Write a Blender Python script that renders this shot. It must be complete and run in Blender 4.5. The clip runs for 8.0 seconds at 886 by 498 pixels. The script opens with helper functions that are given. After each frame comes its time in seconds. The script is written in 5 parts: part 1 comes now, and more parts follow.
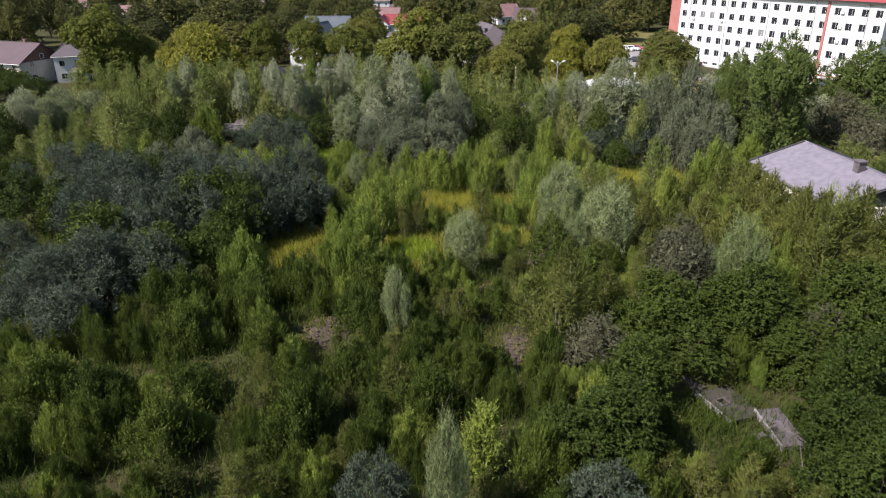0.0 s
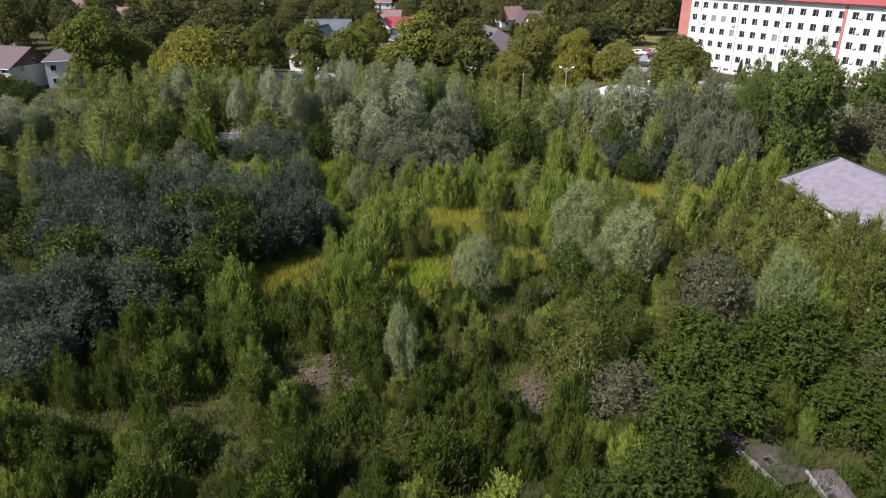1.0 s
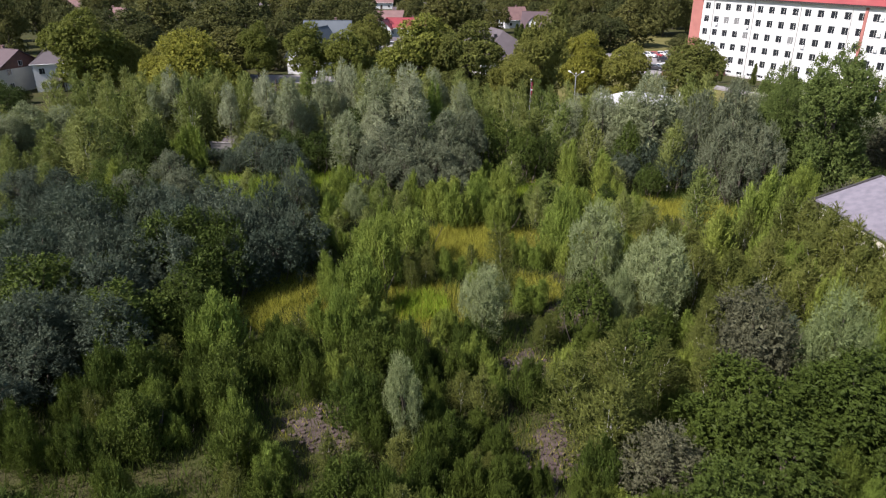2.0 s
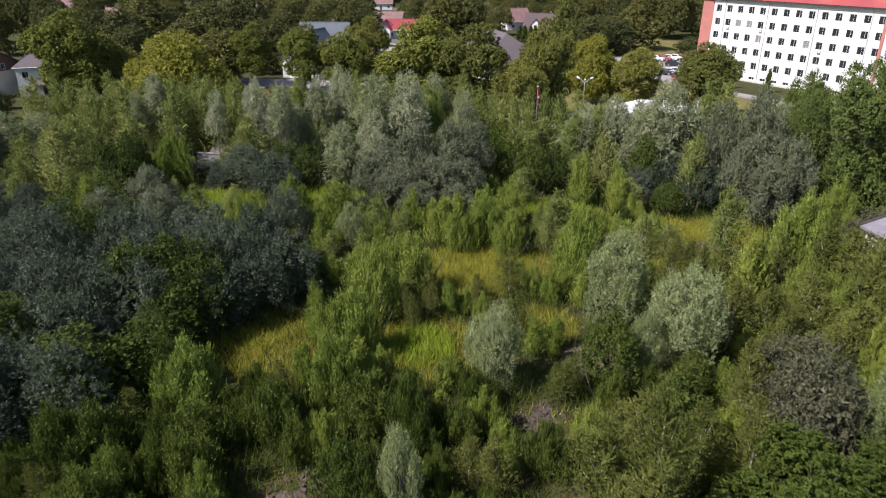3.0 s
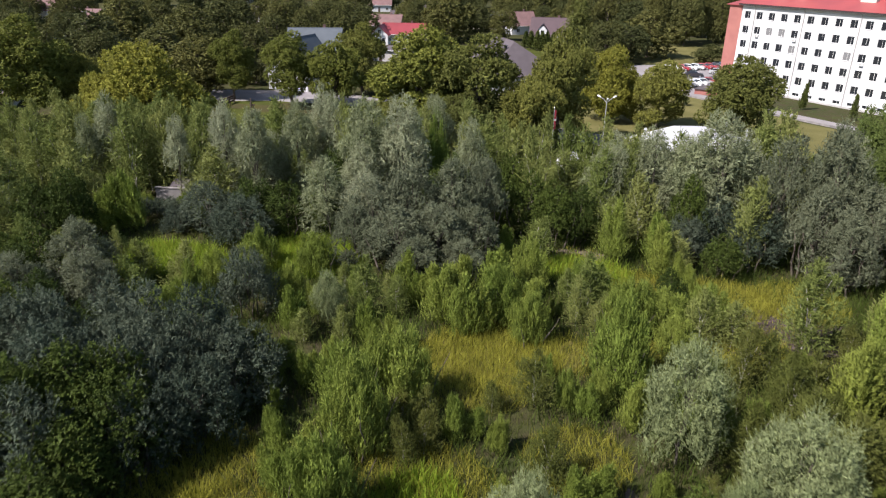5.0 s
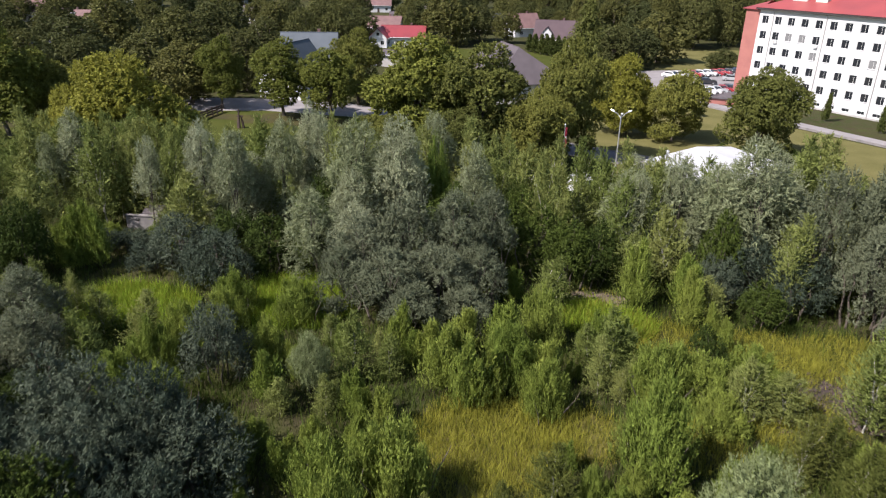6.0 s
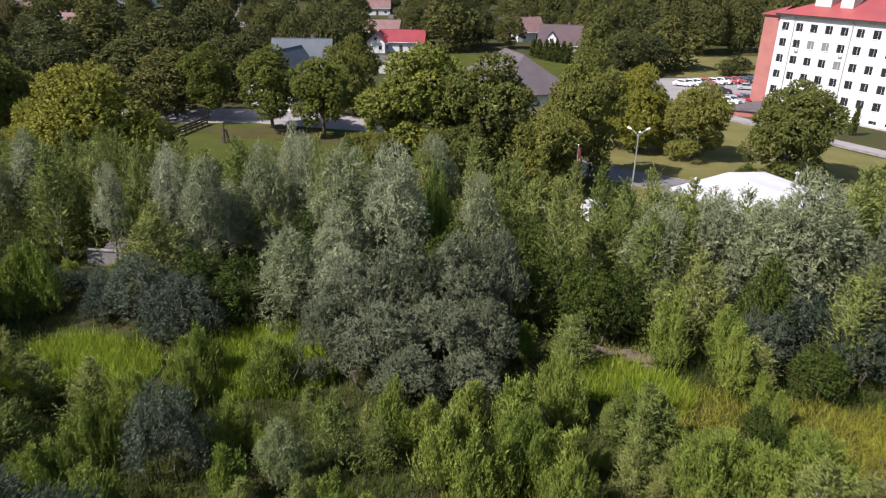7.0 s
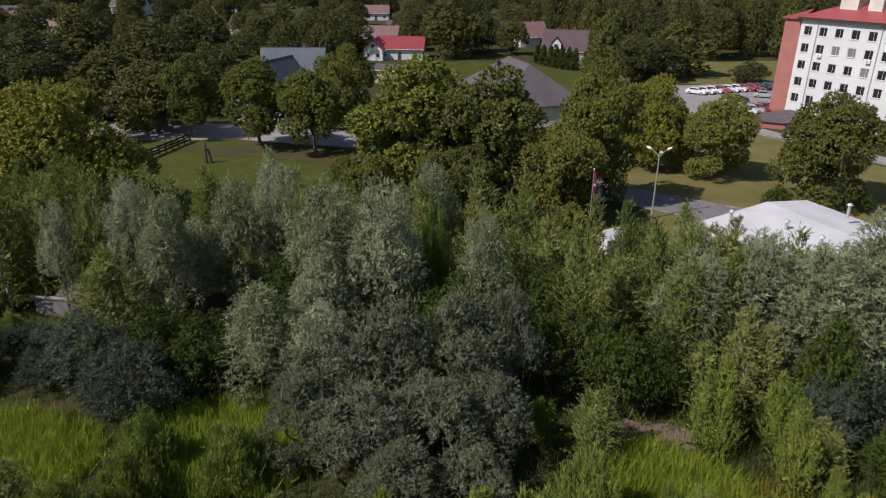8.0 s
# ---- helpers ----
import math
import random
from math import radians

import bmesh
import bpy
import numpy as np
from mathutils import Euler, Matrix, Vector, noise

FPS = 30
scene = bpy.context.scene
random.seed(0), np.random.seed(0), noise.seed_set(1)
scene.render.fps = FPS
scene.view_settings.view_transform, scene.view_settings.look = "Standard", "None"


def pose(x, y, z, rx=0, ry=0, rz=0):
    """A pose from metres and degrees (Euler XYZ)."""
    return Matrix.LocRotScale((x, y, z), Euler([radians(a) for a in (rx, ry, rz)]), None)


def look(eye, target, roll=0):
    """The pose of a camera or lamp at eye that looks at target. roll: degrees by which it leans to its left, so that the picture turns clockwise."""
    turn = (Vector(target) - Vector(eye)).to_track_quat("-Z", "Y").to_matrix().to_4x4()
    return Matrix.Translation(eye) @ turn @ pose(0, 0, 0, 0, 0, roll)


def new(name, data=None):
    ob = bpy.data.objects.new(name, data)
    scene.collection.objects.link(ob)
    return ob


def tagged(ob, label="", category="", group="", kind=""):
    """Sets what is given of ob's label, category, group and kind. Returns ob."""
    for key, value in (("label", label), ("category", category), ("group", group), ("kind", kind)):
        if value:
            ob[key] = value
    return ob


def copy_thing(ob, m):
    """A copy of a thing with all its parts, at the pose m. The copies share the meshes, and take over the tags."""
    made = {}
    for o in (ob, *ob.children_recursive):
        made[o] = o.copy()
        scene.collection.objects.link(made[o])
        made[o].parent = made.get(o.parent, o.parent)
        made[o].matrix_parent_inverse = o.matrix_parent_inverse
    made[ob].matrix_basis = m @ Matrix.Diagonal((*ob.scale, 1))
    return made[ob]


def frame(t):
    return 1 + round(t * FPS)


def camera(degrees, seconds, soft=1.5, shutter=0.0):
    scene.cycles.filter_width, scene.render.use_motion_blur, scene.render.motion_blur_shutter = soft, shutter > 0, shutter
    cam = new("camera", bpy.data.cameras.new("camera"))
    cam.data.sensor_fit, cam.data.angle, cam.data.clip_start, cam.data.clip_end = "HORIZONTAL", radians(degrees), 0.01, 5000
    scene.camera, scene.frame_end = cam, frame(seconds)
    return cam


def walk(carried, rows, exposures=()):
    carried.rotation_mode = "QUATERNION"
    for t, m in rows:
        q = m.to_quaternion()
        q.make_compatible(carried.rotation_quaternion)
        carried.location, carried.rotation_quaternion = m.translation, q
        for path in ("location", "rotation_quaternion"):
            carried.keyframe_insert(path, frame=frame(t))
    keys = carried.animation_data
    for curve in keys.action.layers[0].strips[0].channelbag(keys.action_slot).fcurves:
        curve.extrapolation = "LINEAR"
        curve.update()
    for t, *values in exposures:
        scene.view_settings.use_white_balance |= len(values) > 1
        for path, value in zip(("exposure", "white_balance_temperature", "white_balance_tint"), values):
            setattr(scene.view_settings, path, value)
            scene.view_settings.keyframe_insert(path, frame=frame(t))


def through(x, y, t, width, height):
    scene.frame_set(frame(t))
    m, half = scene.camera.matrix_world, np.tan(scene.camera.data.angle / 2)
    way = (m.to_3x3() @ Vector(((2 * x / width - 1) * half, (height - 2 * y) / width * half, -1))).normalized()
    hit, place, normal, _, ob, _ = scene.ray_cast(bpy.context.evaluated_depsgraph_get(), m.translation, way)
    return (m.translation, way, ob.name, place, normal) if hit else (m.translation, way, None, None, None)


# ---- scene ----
cam = camera(65.8, 8.0, soft=1.2, shutter=0.35)
PATH = [
    (0, (0.316, -4.051, 27.202), (0.312, -2.215, 26.408), -0.0),
    (0.5, (-0.066, -1.42, 27.251), (-0.071, 0.416, 26.46), 0.1),
    (1, (-0.377, 1.361, 27.298), (-0.382, 3.198, 26.507), 0.1),
    (1.5, (-0.575, 4.346, 27.288), (-0.583, 6.182, 26.496), 0.1),
    (3, (-1.106, 14.106, 27.057), (-1.113, 15.943, 26.266), 0.3),
    (3.5, (-1.222, 17.716, 27.016), (-1.229, 19.553, 26.225), 0.4),
    (4, (-1.342, 21.565, 26.992), (-1.349, 23.402, 26.202), 0.4),
    (4.5, (-1.456, 25.578, 26.997), (-1.461, 27.415, 26.207), 0.5),
    (6, (-1.593, 38.243, 27.642), (-1.598, 40.078, 26.846), 0.7),
    (6.5, (-1.653, 42.663, 27.728), (-1.658, 44.498, 26.933), 0.7),
    (7, (-1.689, 47.155, 27.742), (-1.694, 48.991, 26.949), 0.8),
    (7.5, (-1.65, 51.644, 27.703), (-1.658, 53.482, 26.915), 0.6),
    (8, (-1.514, 56.131, 27.666), (-1.526, 57.97, 26.881), 0.3),
]
walk(cam, [(t, look(eye, target, roll)) for t, eye, target, roll in PATH],
     exposures=[(0, 0.94), (1.5, 0.93), (4.5, 0.9), (7.8, 0.84), (8.0, 0.12)])

# ---- light: a high summer sun from the side, slightly beyond the trees ----
SUN = Vector((-0.86, -0.46, 1.05)).normalized()
world = bpy.data.worlds.new("sky")
scene.world = world
world.use_nodes = True
wn = world.node_tree
sky = wn.nodes.new("ShaderNodeTexSky")
sky.sky_type, sky.sun_disc = "NISHITA", False
sky.sun_elevation, sky.sun_rotation = math.asin(SUN.z), math.atan2(SUN.x, SUN.y)
wn.nodes["Background"].inputs["Strength"].default_value = 0.09
wn.links.new(sky.outputs[0], wn.nodes["Background"].inputs["Color"])
sun_data = bpy.data.lights.new("sun", "SUN")
sun_data.energy, sun_data.angle, sun_data.color = 5.0, radians(0.6), (1.0, 0.925, 0.905)
sun = new("sun", sun_data)
sun.matrix_world = look((0, 0, 80), Vector((0, 0, 80)) - SUN)


# ---- materials ----
def material(name):
    m = bpy.data.materials.new(name)
    m.use_nodes = True
    return m, m.node_tree.nodes, m.node_tree.links, m.node_tree.nodes["Principled BSDF"]


def mix_colour(nodes, links, fac, a, b):
    n = nodes.new("ShaderNodeMix")
    n.data_type = "RGBA"
    for sock, v in ((n.inputs[0], fac), (n.inputs[6], a), (n.inputs[7], b)):
        if isinstance(v, bpy.types.NodeSocket):
            links.new(v, sock)
        elif isinstance(v, (int, float)):
            sock.default_value = v
        else:
            sock.default_value = (*v, 1)
    return n.outputs[2]


def noise_tex(nodes, links, scale, detail=4, lo=0.35, hi=0.65, space="Object"):
    tc = nodes.new("ShaderNodeTexCoord")
    n = nodes.new("ShaderNodeTexNoise")
    n.inputs["Scale"].default_value, n.inputs["Detail"].default_value = scale, detail
    links.new(tc.outputs[space], n.inputs["Vector"])
    r = nodes.new("ShaderNodeMapRange")
    r.inputs[1].default_value, r.inputs[2].default_value = lo, hi
    links.new(n.outputs[0], r.inputs[0])
    return r.outputs[0]


def bump(nodes, links, bsdf, height, strength=0.4, distance=0.02):
    b = nodes.new("ShaderNodeBump")
    b.inputs["Strength"].default_value, b.inputs["Distance"].default_value = strength, distance
    links.new(height, b.inputs["Height"])
    links.new(b.outputs[0], bsdf.inputs["Normal"])


def surface(name, base, second, scale=2.0, rough=0.8, metal=0.0, fine=25.0, relief=0.3, spec=0.4):
    """A worn surface: two colours at a coarse scale, a fine grain, and relief."""
    m, nodes, links, bsdf = material(name)
    coarse = noise_tex(nodes, links, scale, 5)
    grain = noise_tex(nodes, links, fine, 3, 0.2, 0.8)
    col = mix_colour(nodes, links, coarse, base, second)
    dark = mix_colour(nodes, links, 0.12, col, (0.0, 0.0, 0.0))
    col = mix_colour(nodes, links, grain, dark, col)
    links.new(col, bsdf.inputs["Base Color"])
    bsdf.inputs["Roughness"].default_value, bsdf.inputs["Metallic"].default_value = rough, metal
    bsdf.inputs["Specular IOR Level"].default_value = spec
    bump(nodes, links, bsdf, grain, relief)
    return m


def foliage(name, one, two, pale=0.0, through=0.26):
    """Leaves: hue differs from tree to tree, brightness from leaf to leaf; light shines through."""
    m, nodes, links, bsdf = material(name)
    info = nodes.new("ShaderNodeObjectInfo")
    geo = nodes.new("ShaderNodeNewGeometry")
    col = mix_colour(nodes, links, info.outputs["Random"], one, two)
    lum = nodes.new("ShaderNodeMapRange")
    lum.inputs[3].default_value, lum.inputs[4].default_value = 0.76, 1.24
    links.new(geo.outputs["Random Per Island"], lum.inputs[0])
    hsv = nodes.new("ShaderNodeHueSaturation")
    clump = nodes.new("ShaderNodeMapRange")
    clump.inputs[3].default_value, clump.inputs[4].default_value = 0.78, 1.28
    links.new(noise_tex(nodes, links, 1.1, 3, 0.3, 0.7), clump.inputs[0])
    value = nodes.new("ShaderNodeMath")
    value.operation = "MULTIPLY"
    links.new(lum.outputs[0], value.inputs[0])
    links.new(clump.outputs[0], value.inputs[1])
    links.new(col, hsv.inputs["Color"])
    links.new(value.outputs[0], hsv.inputs["Value"])
    links.new(hsv.outputs[0], bsdf.inputs["Base Color"])
    bsdf.inputs["Roughness"].default_value = 0.6
    bsdf.inputs["Specular IOR Level"].default_value = 0.1 + 0.15 * pale
    tr = nodes.new("ShaderNodeBsdfTranslucent")
    links.new(hsv.outputs[0], tr.inputs["Color"])
    mx = nodes.new("ShaderNodeMixShader")
    mx.inputs[0].default_value = through
    links.new(bsdf.outputs[0], mx.inputs[1])
    links.new(tr.outputs[0], mx.inputs[2])
    links.new(mx.outputs[0], nodes["Material Output"].inputs["Surface"])
    return m


LEAF = {
    "S": foliage("silver_willow_leaf", (0.168, 0.192, 0.095), (0.282, 0.298, 0.186), 0.4),
    "A": foliage("pale_willow_leaf", (0.145, 0.178, 0.072), (0.215, 0.245, 0.115), 0.4),
    "G": foliage("grey_willow_leaf", (0.047, 0.064, 0.042), (0.08, 0.098, 0.064), 0.3),
    "E": foliage("ash_grey_willow_leaf", (0.1, 0.115, 0.066), (0.136, 0.15, 0.09), 0.3),
    "L": foliage("young_alder_leaf", (0.14, 0.188, 0.035), (0.21, 0.245, 0.05)),
    "D": foliage("broadleaf_leaf", (0.036, 0.054, 0.011), (0.064, 0.088, 0.017)),
    # Fresh green alder, painted darker to stand for shade at the near right.
    "R": foliage("shaded_alder_leaf", (0.029, 0.046, 0.009), (0.051, 0.071, 0.013)),
    "B": foliage("birch_leaf", (0.135, 0.168, 0.044), (0.21, 0.228, 0.07)),
    # Near birch: browner olive, lowered further to carry the foreground shade.
    "H": foliage("dull_shaded_birch_leaf", (0.08, 0.095, 0.022), (0.125, 0.134, 0.034)),
    "O": foliage("brown_shrub_leaf", (0.078, 0.079, 0.046), (0.108, 0.106, 0.062)),
    "Y": foliage("maple_leaf", (0.2, 0.197, 0.034), (0.225, 0.222, 0.04)),
    "W": foliage("linden_leaf", (0.106, 0.118, 0.032), (0.19, 0.191, 0.044)),
    "V": foliage("street_linden_leaf", (0.125, 0.14, 0.03), (0.175, 0.188, 0.038)),
    "P": foliage("poplar_leaf", (0.09, 0.12, 0.032), (0.108, 0.138, 0.036)),
    "X": foliage("tall_tree_leaf", (0.068, 0.078, 0.029), (0.125, 0.123, 0.038)),
    "T": foliage("thuja_needle", (0.06, 0.075, 0.02), (0.08, 0.095, 0.025), 0.0, 0.15),
    "M": foliage("alder_bush_leaf", (0.125, 0.172, 0.033), (0.192, 0.228, 0.046)),
    # Bush leaf like M, darkened: foreground shade is put into its colour.
    "K": foliage("shaded_bush_leaf", (0.046, 0.068, 0.013), (0.086, 0.112, 0.021)),
    "C": foliage("conifer_needle", (0.10, 0.112, 0.03), (0.115, 0.125, 0.034), 0.0, 0.2),
}
BARK = surface("grey_brown_bark", (0.075, 0.06, 0.047), (0.12, 0.10, 0.08), 3.0, 0.9)
BIRCH_BARK = surface("white_birch_bark", (0.55, 0.53, 0.48), (0.30, 0.28, 0.25), 4.0, 0.8)
WHITE = surface("white_render", (0.60, 0.60, 0.605), (0.54, 0.54, 0.545), 0.15, 0.85, relief=0.08)
CREAM = surface("cream_render", (0.62, 0.58, 0.50), (0.52, 0.48, 0.42), 0.5, 0.85, relief=0.1)
GREY_WALL = surface("grey_render", (0.42, 0.40, 0.38), (0.32, 0.31, 0.30), 0.5, 0.85, relief=0.1)
BROWN_WALL = surface("brown_boarding", (0.16, 0.08, 0.06), (0.12, 0.06, 0.05), 1.0, 0.7)
RED_WALL = surface("brick_red_render", (0.34, 0.135, 0.115), (0.295, 0.115, 0.10), 0.6, 0.85, relief=0.2)
RED_ROOF = surface("red_metal_roof", (0.29, 0.062, 0.062), (0.24, 0.054, 0.056), 0.25, 0.5, relief=0.1)
SIGNAL_ROOF = surface("bright_red_metal_roof", (0.25, 0.042, 0.05), (0.21, 0.038, 0.046), 0.3, 0.5, relief=0.1)
PINK_ROOF = surface("pinkish_tile_roof", (0.19, 0.11, 0.105), (0.145, 0.085, 0.083), 0.6, 0.8)
MAUVE_ROOF = surface("mauve_brown_metal_roof", (0.085, 0.055, 0.062), (0.07, 0.046, 0.052), 0.4, 0.75)
DARK_ROOF = surface("dark_bitumen_shingle", (0.10, 0.082, 0.09), (0.08, 0.066, 0.072), 0.4, 0.85)
BLUE_ROOF = surface("blue_grey_metal_roof", (0.085, 0.10, 0.118), (0.068, 0.082, 0.098), 0.4, 0.7)
VIOLET_ROOF = surface("violet_blue_sheet_roof", (0.10, 0.105, 0.17), (0.085, 0.09, 0.14), 0.5, 0.6)
GREY_FELT = surface("weathered_grey_roofing_felt", (0.185, 0.168, 0.20), (0.14, 0.128, 0.155), 1.6, 0.9)
WHITE_FELT = surface("white_roof_membrane", (0.50, 0.495, 0.51), (0.43, 0.425, 0.44), 0.4, 0.7, relief=0.1)
CONCRETE = surface("weathered_concrete", (0.25, 0.23, 0.225), (0.15, 0.14, 0.138), 0.8, 0.9)
BROWN_CONCRETE = surface("dark_brown_concrete", (0.06, 0.045, 0.043), (0.035, 0.037, 0.022), 1.6, 0.95)
DARK_CONCRETE = surface("dark_stained_concrete", (0.115, 0.098, 0.104), (0.065, 0.054, 0.056), 1.3, 0.9)
ASPHALT = surface("worn_asphalt", (0.165, 0.15, 0.158), (0.13, 0.12, 0.128), 0.25, 0.9, fine=40)
PALE_ASPHALT = surface("pale_concrete_paving", (0.255, 0.235, 0.235), (0.21, 0.192, 0.195), 0.3, 0.9, fine=40)
METAL = surface("galvanised_steel", (0.55, 0.55, 0.55), (0.45, 0.45, 0.46), 2.0, 0.45, 0.6, relief=0.05)
WHITE_METAL = surface("white_painted_metal", (0.8, 0.8, 0.8), (0.7, 0.7, 0.7), 2.0, 0.4, relief=0.05)
DARK_METAL = surface("dark_painted_metal", (0.05, 0.045, 0.045), (0.035, 0.03, 0.03), 2.0, 0.5, relief=0.05)
WOOD = surface("brown_stained_wood", (0.075, 0.05, 0.042), (0.05, 0.035, 0.03), 2.0, 0.8)
FRAME_PAINT = surface("white_window_frame", (0.75, 0.75, 0.74), (0.66, 0.66, 0.65), 3.0, 0.5, relief=0.03)
RUBBER = surface("black_rubber", (0.02, 0.02, 0.02), (0.03, 0.03, 0.03), 5.0, 0.85)
FLAG_RED = surface("dark_red_flag_cloth", (0.30, 0.03, 0.05), (0.25, 0.025, 0.045), 2.0, 0.8)
FLAG_WHITE = surface("white_flag_cloth", (0.7, 0.7, 0.7), (0.6, 0.6, 0.6), 2.0, 0.8)


def glass(name, tint):
    m, nodes, links, bsdf = material(name)
    bsdf.inputs["Base Color"].default_value = (*tint, 1)
    bsdf.inputs["Roughness"].default_value = 0.06
    bsdf.inputs["Specular IOR Level"].default_value = 0.6
    wav = noise_tex(nodes, links, 1.5, 1, 0.3, 0.7)
    bump(nodes, links, bsdf, wav, 0.03, 0.05)
    return m


GLASS = glass("dark_window_glass", (0.02, 0.022, 0.026))
BLIND = glass("window_with_pale_blind", (0.17, 0.17, 0.172))
LAMP_GLASS = glass("white_lamp_cover", (0.75, 0.75, 0.74))


def ground_material():
    m, nodes, links, bsdf = material("rough_grassland")
    big = noise_tex(nodes, links, 0.07, 4, 0.38, 0.62)
    mid = noise_tex(nodes, links, 0.6, 5, 0.35, 0.65)
    fine = noise_tex(nodes, links, 9.0, 4, 0.2, 0.8)
    a = mix_colour(nodes, links, big, (0.04, 0.053, 0.016), (0.07, 0.074, 0.024))
    b = mix_colour(nodes, links, mid, a, (0.06, 0.05, 0.028))
    c = mix_colour(nodes, links, fine, mix_colour(nodes, links, 0.5, b, (0.02, 0.025, 0.01)), b)
    links.new(c, bsdf.inputs["Base Color"])
    bsdf.inputs["Roughness"].default_value, bsdf.inputs["Specular IOR Level"].default_value = 0.95, 0.05
    bump(nodes, links, bsdf, fine, 0.8, 0.08)
    return m


def lawn_material(name, one, two):
    m, nodes, links, bsdf = material(name)
    mid = noise_tex(nodes, links, 0.25, 5, 0.35, 0.65)
    fine = noise_tex(nodes, links, 6.0, 5, 0.2, 0.8)
    a = mix_colour(nodes, links, mid, one, two)
    c = mix_colour(nodes, links, fine, mix_colour(nodes, links, 0.35, a, (0.02, 0.03, 0.01)), a)
    links.new(c, bsdf.inputs["Base Color"])
    bsdf.inputs["Roughness"].default_value, bsdf.inputs["Specular IOR Level"].default_value = 0.95, 0.05
    bump(nodes, links, bsdf, fine, 0.6, 0.04)
    return m


GROUND = ground_material()
LAWN = lawn_material("mown_lawn", (0.05, 0.06, 0.012), (0.07, 0.075, 0.018))
DRY_LAWN = lawn_material("dry_summer_lawn", (0.12, 0.11, 0.04), (0.155, 0.138, 0.055))
SOIL = lawn_material("bare_purple_brown_soil", (0.065, 0.048, 0.046), (0.125, 0.093, 0.088))
RUBBLE = surface("broken_brick_and_concrete", (0.092, 0.066, 0.063), (0.055, 0.037, 0.035), 1.5, 0.95)
PALE_SOIL = lawn_material("pale_pinkish_soil", (0.19, 0.145, 0.12), (0.14, 0.11, 0.085))
SAND = lawn_material("dry_straw_ground", (0.16, 0.13, 0.05), (0.13, 0.12, 0.035))
# Brown ground tone with the shade under the lindens painted in.
BROWN_SHADE = lawn_material("brown_shaded_lawn", (0.06, 0.052, 0.026), (0.075, 0.066, 0.022))
ROUGH = foliage("rough_grass_blade", (0.085, 0.102, 0.021), (0.085, 0.102, 0.021), 0.0, 0.4)
GRASS = foliage("tall_grass_blade", (0.27, 0.262, 0.043), (0.27, 0.262, 0.043), 0.0, 0.4)
WEED = foliage("green_weed_leaf", (0.06, 0.086, 0.017), (0.06, 0.086, 0.017), 0.0, 0.4)
BRIGHT_WEED = foliage("bright_goldenrod_leaf", (0.2, 0.275, 0.03), (0.2, 0.275, 0.03), 0.0, 0.4)


# ---- mesh helpers ----
class Shape:
    """Collects vertices and faces of one mesh."""

    def __init__(self):
        self.v, self.f = [], []

    def poly(self, pts):
        n = len(self.v)
        self.v += [tuple(p) for p in pts]
        self.f.append(tuple(range(n, n + len(pts))))
        return self

    def box(self, x0, x1, y0, y1, z0, z1):
        n = len(self.v)
        self.v += [(x, y, z) for z in (z0, z1) for x, y in ((x0, y0), (x1, y0), (x1, y1), (x0, y1))]
        self.f += [tuple(n + i for i in q) for q in
                   ((3, 2, 1, 0), (4, 5, 6, 7), (0, 1, 5, 4), (1, 2, 6, 5), (2, 3, 7, 6), (3, 0, 4, 7))]
        return self

    def tube(self, pts, radii, sides=6, cap=True, join=None):
        n0 = len(self.v)
        if join is not None:
            self.f.append((n0, n0 + 1, join))
        pts = [Vector(p) for p in pts]
        for i, p in enumerate(pts):
            d = (pts[min(i + 1, len(pts) - 1)] - pts[max(i - 1, 0)]).normalized()
            u = d.orthogonal().normalized()
            w = d.cross(u)
            for k in range(sides):
                a = 2 * math.pi * k / sides
                self.v.append(tuple(p + radii[i] * (math.cos(a) * u + math.sin(a) * w)))
        for i in range(len(pts) - 1):
            for k in range(sides):
                a, b = n0 + i * sides + k, n0 + i * sides + (k + 1) % sides
                self.f.append((a, b, b + sides, a + sides))
        if cap:
            self.f.append(tuple(n0 + k for k in reversed(range(sides))))
            self.f.append(tuple(n0 + (len(pts) - 1) * sides + k for k in range(sides)))
        return self

    def prism(self, outline, z0, z1):
        """An upright prism over an outline that runs counterclockwise."""
        n, k = len(self.v), len(outline)
        self.v += [(x, y, z0) for x, y in outline] + [(x, y, z1) for x, y in outline]
        self.f += [tuple(n + i for i in reversed(range(k))), tuple(n + k + i for i in range(k))]
        self.f += [(n + i, n + (i + 1) % k, n + k + (i + 1) % k, n + k + i) for i in range(k)]
        return self

    def mesh(self, name, mat):
        me = bpy.data.meshes.new(name)
        me.from_pydata(self.v, [], self.f)
        me.materials.append(mat)
        me.update()
        return me


def part(name, shape, mat, parent, label="", at=None):
    me = shape if isinstance(shape, bpy.types.Mesh) else shape.mesh(name, mat)
    ob = new(name, me)
    ob.parent = parent
    if at is not None:
        ob.matrix_basis = at
    return tagged(ob, label) if label else ob


def thing(name, m, label, category, group="", kind=""):
    ob = new(name)
    ob.empty_display_size = 0.3
    ob.matrix_basis = m
    return tagged(ob, label, category, group, kind)


def structure(name, shape, mat, label="", category="ground"):
    return tagged(new(name, shape.mesh(name, mat)), label, category, "", "structure")


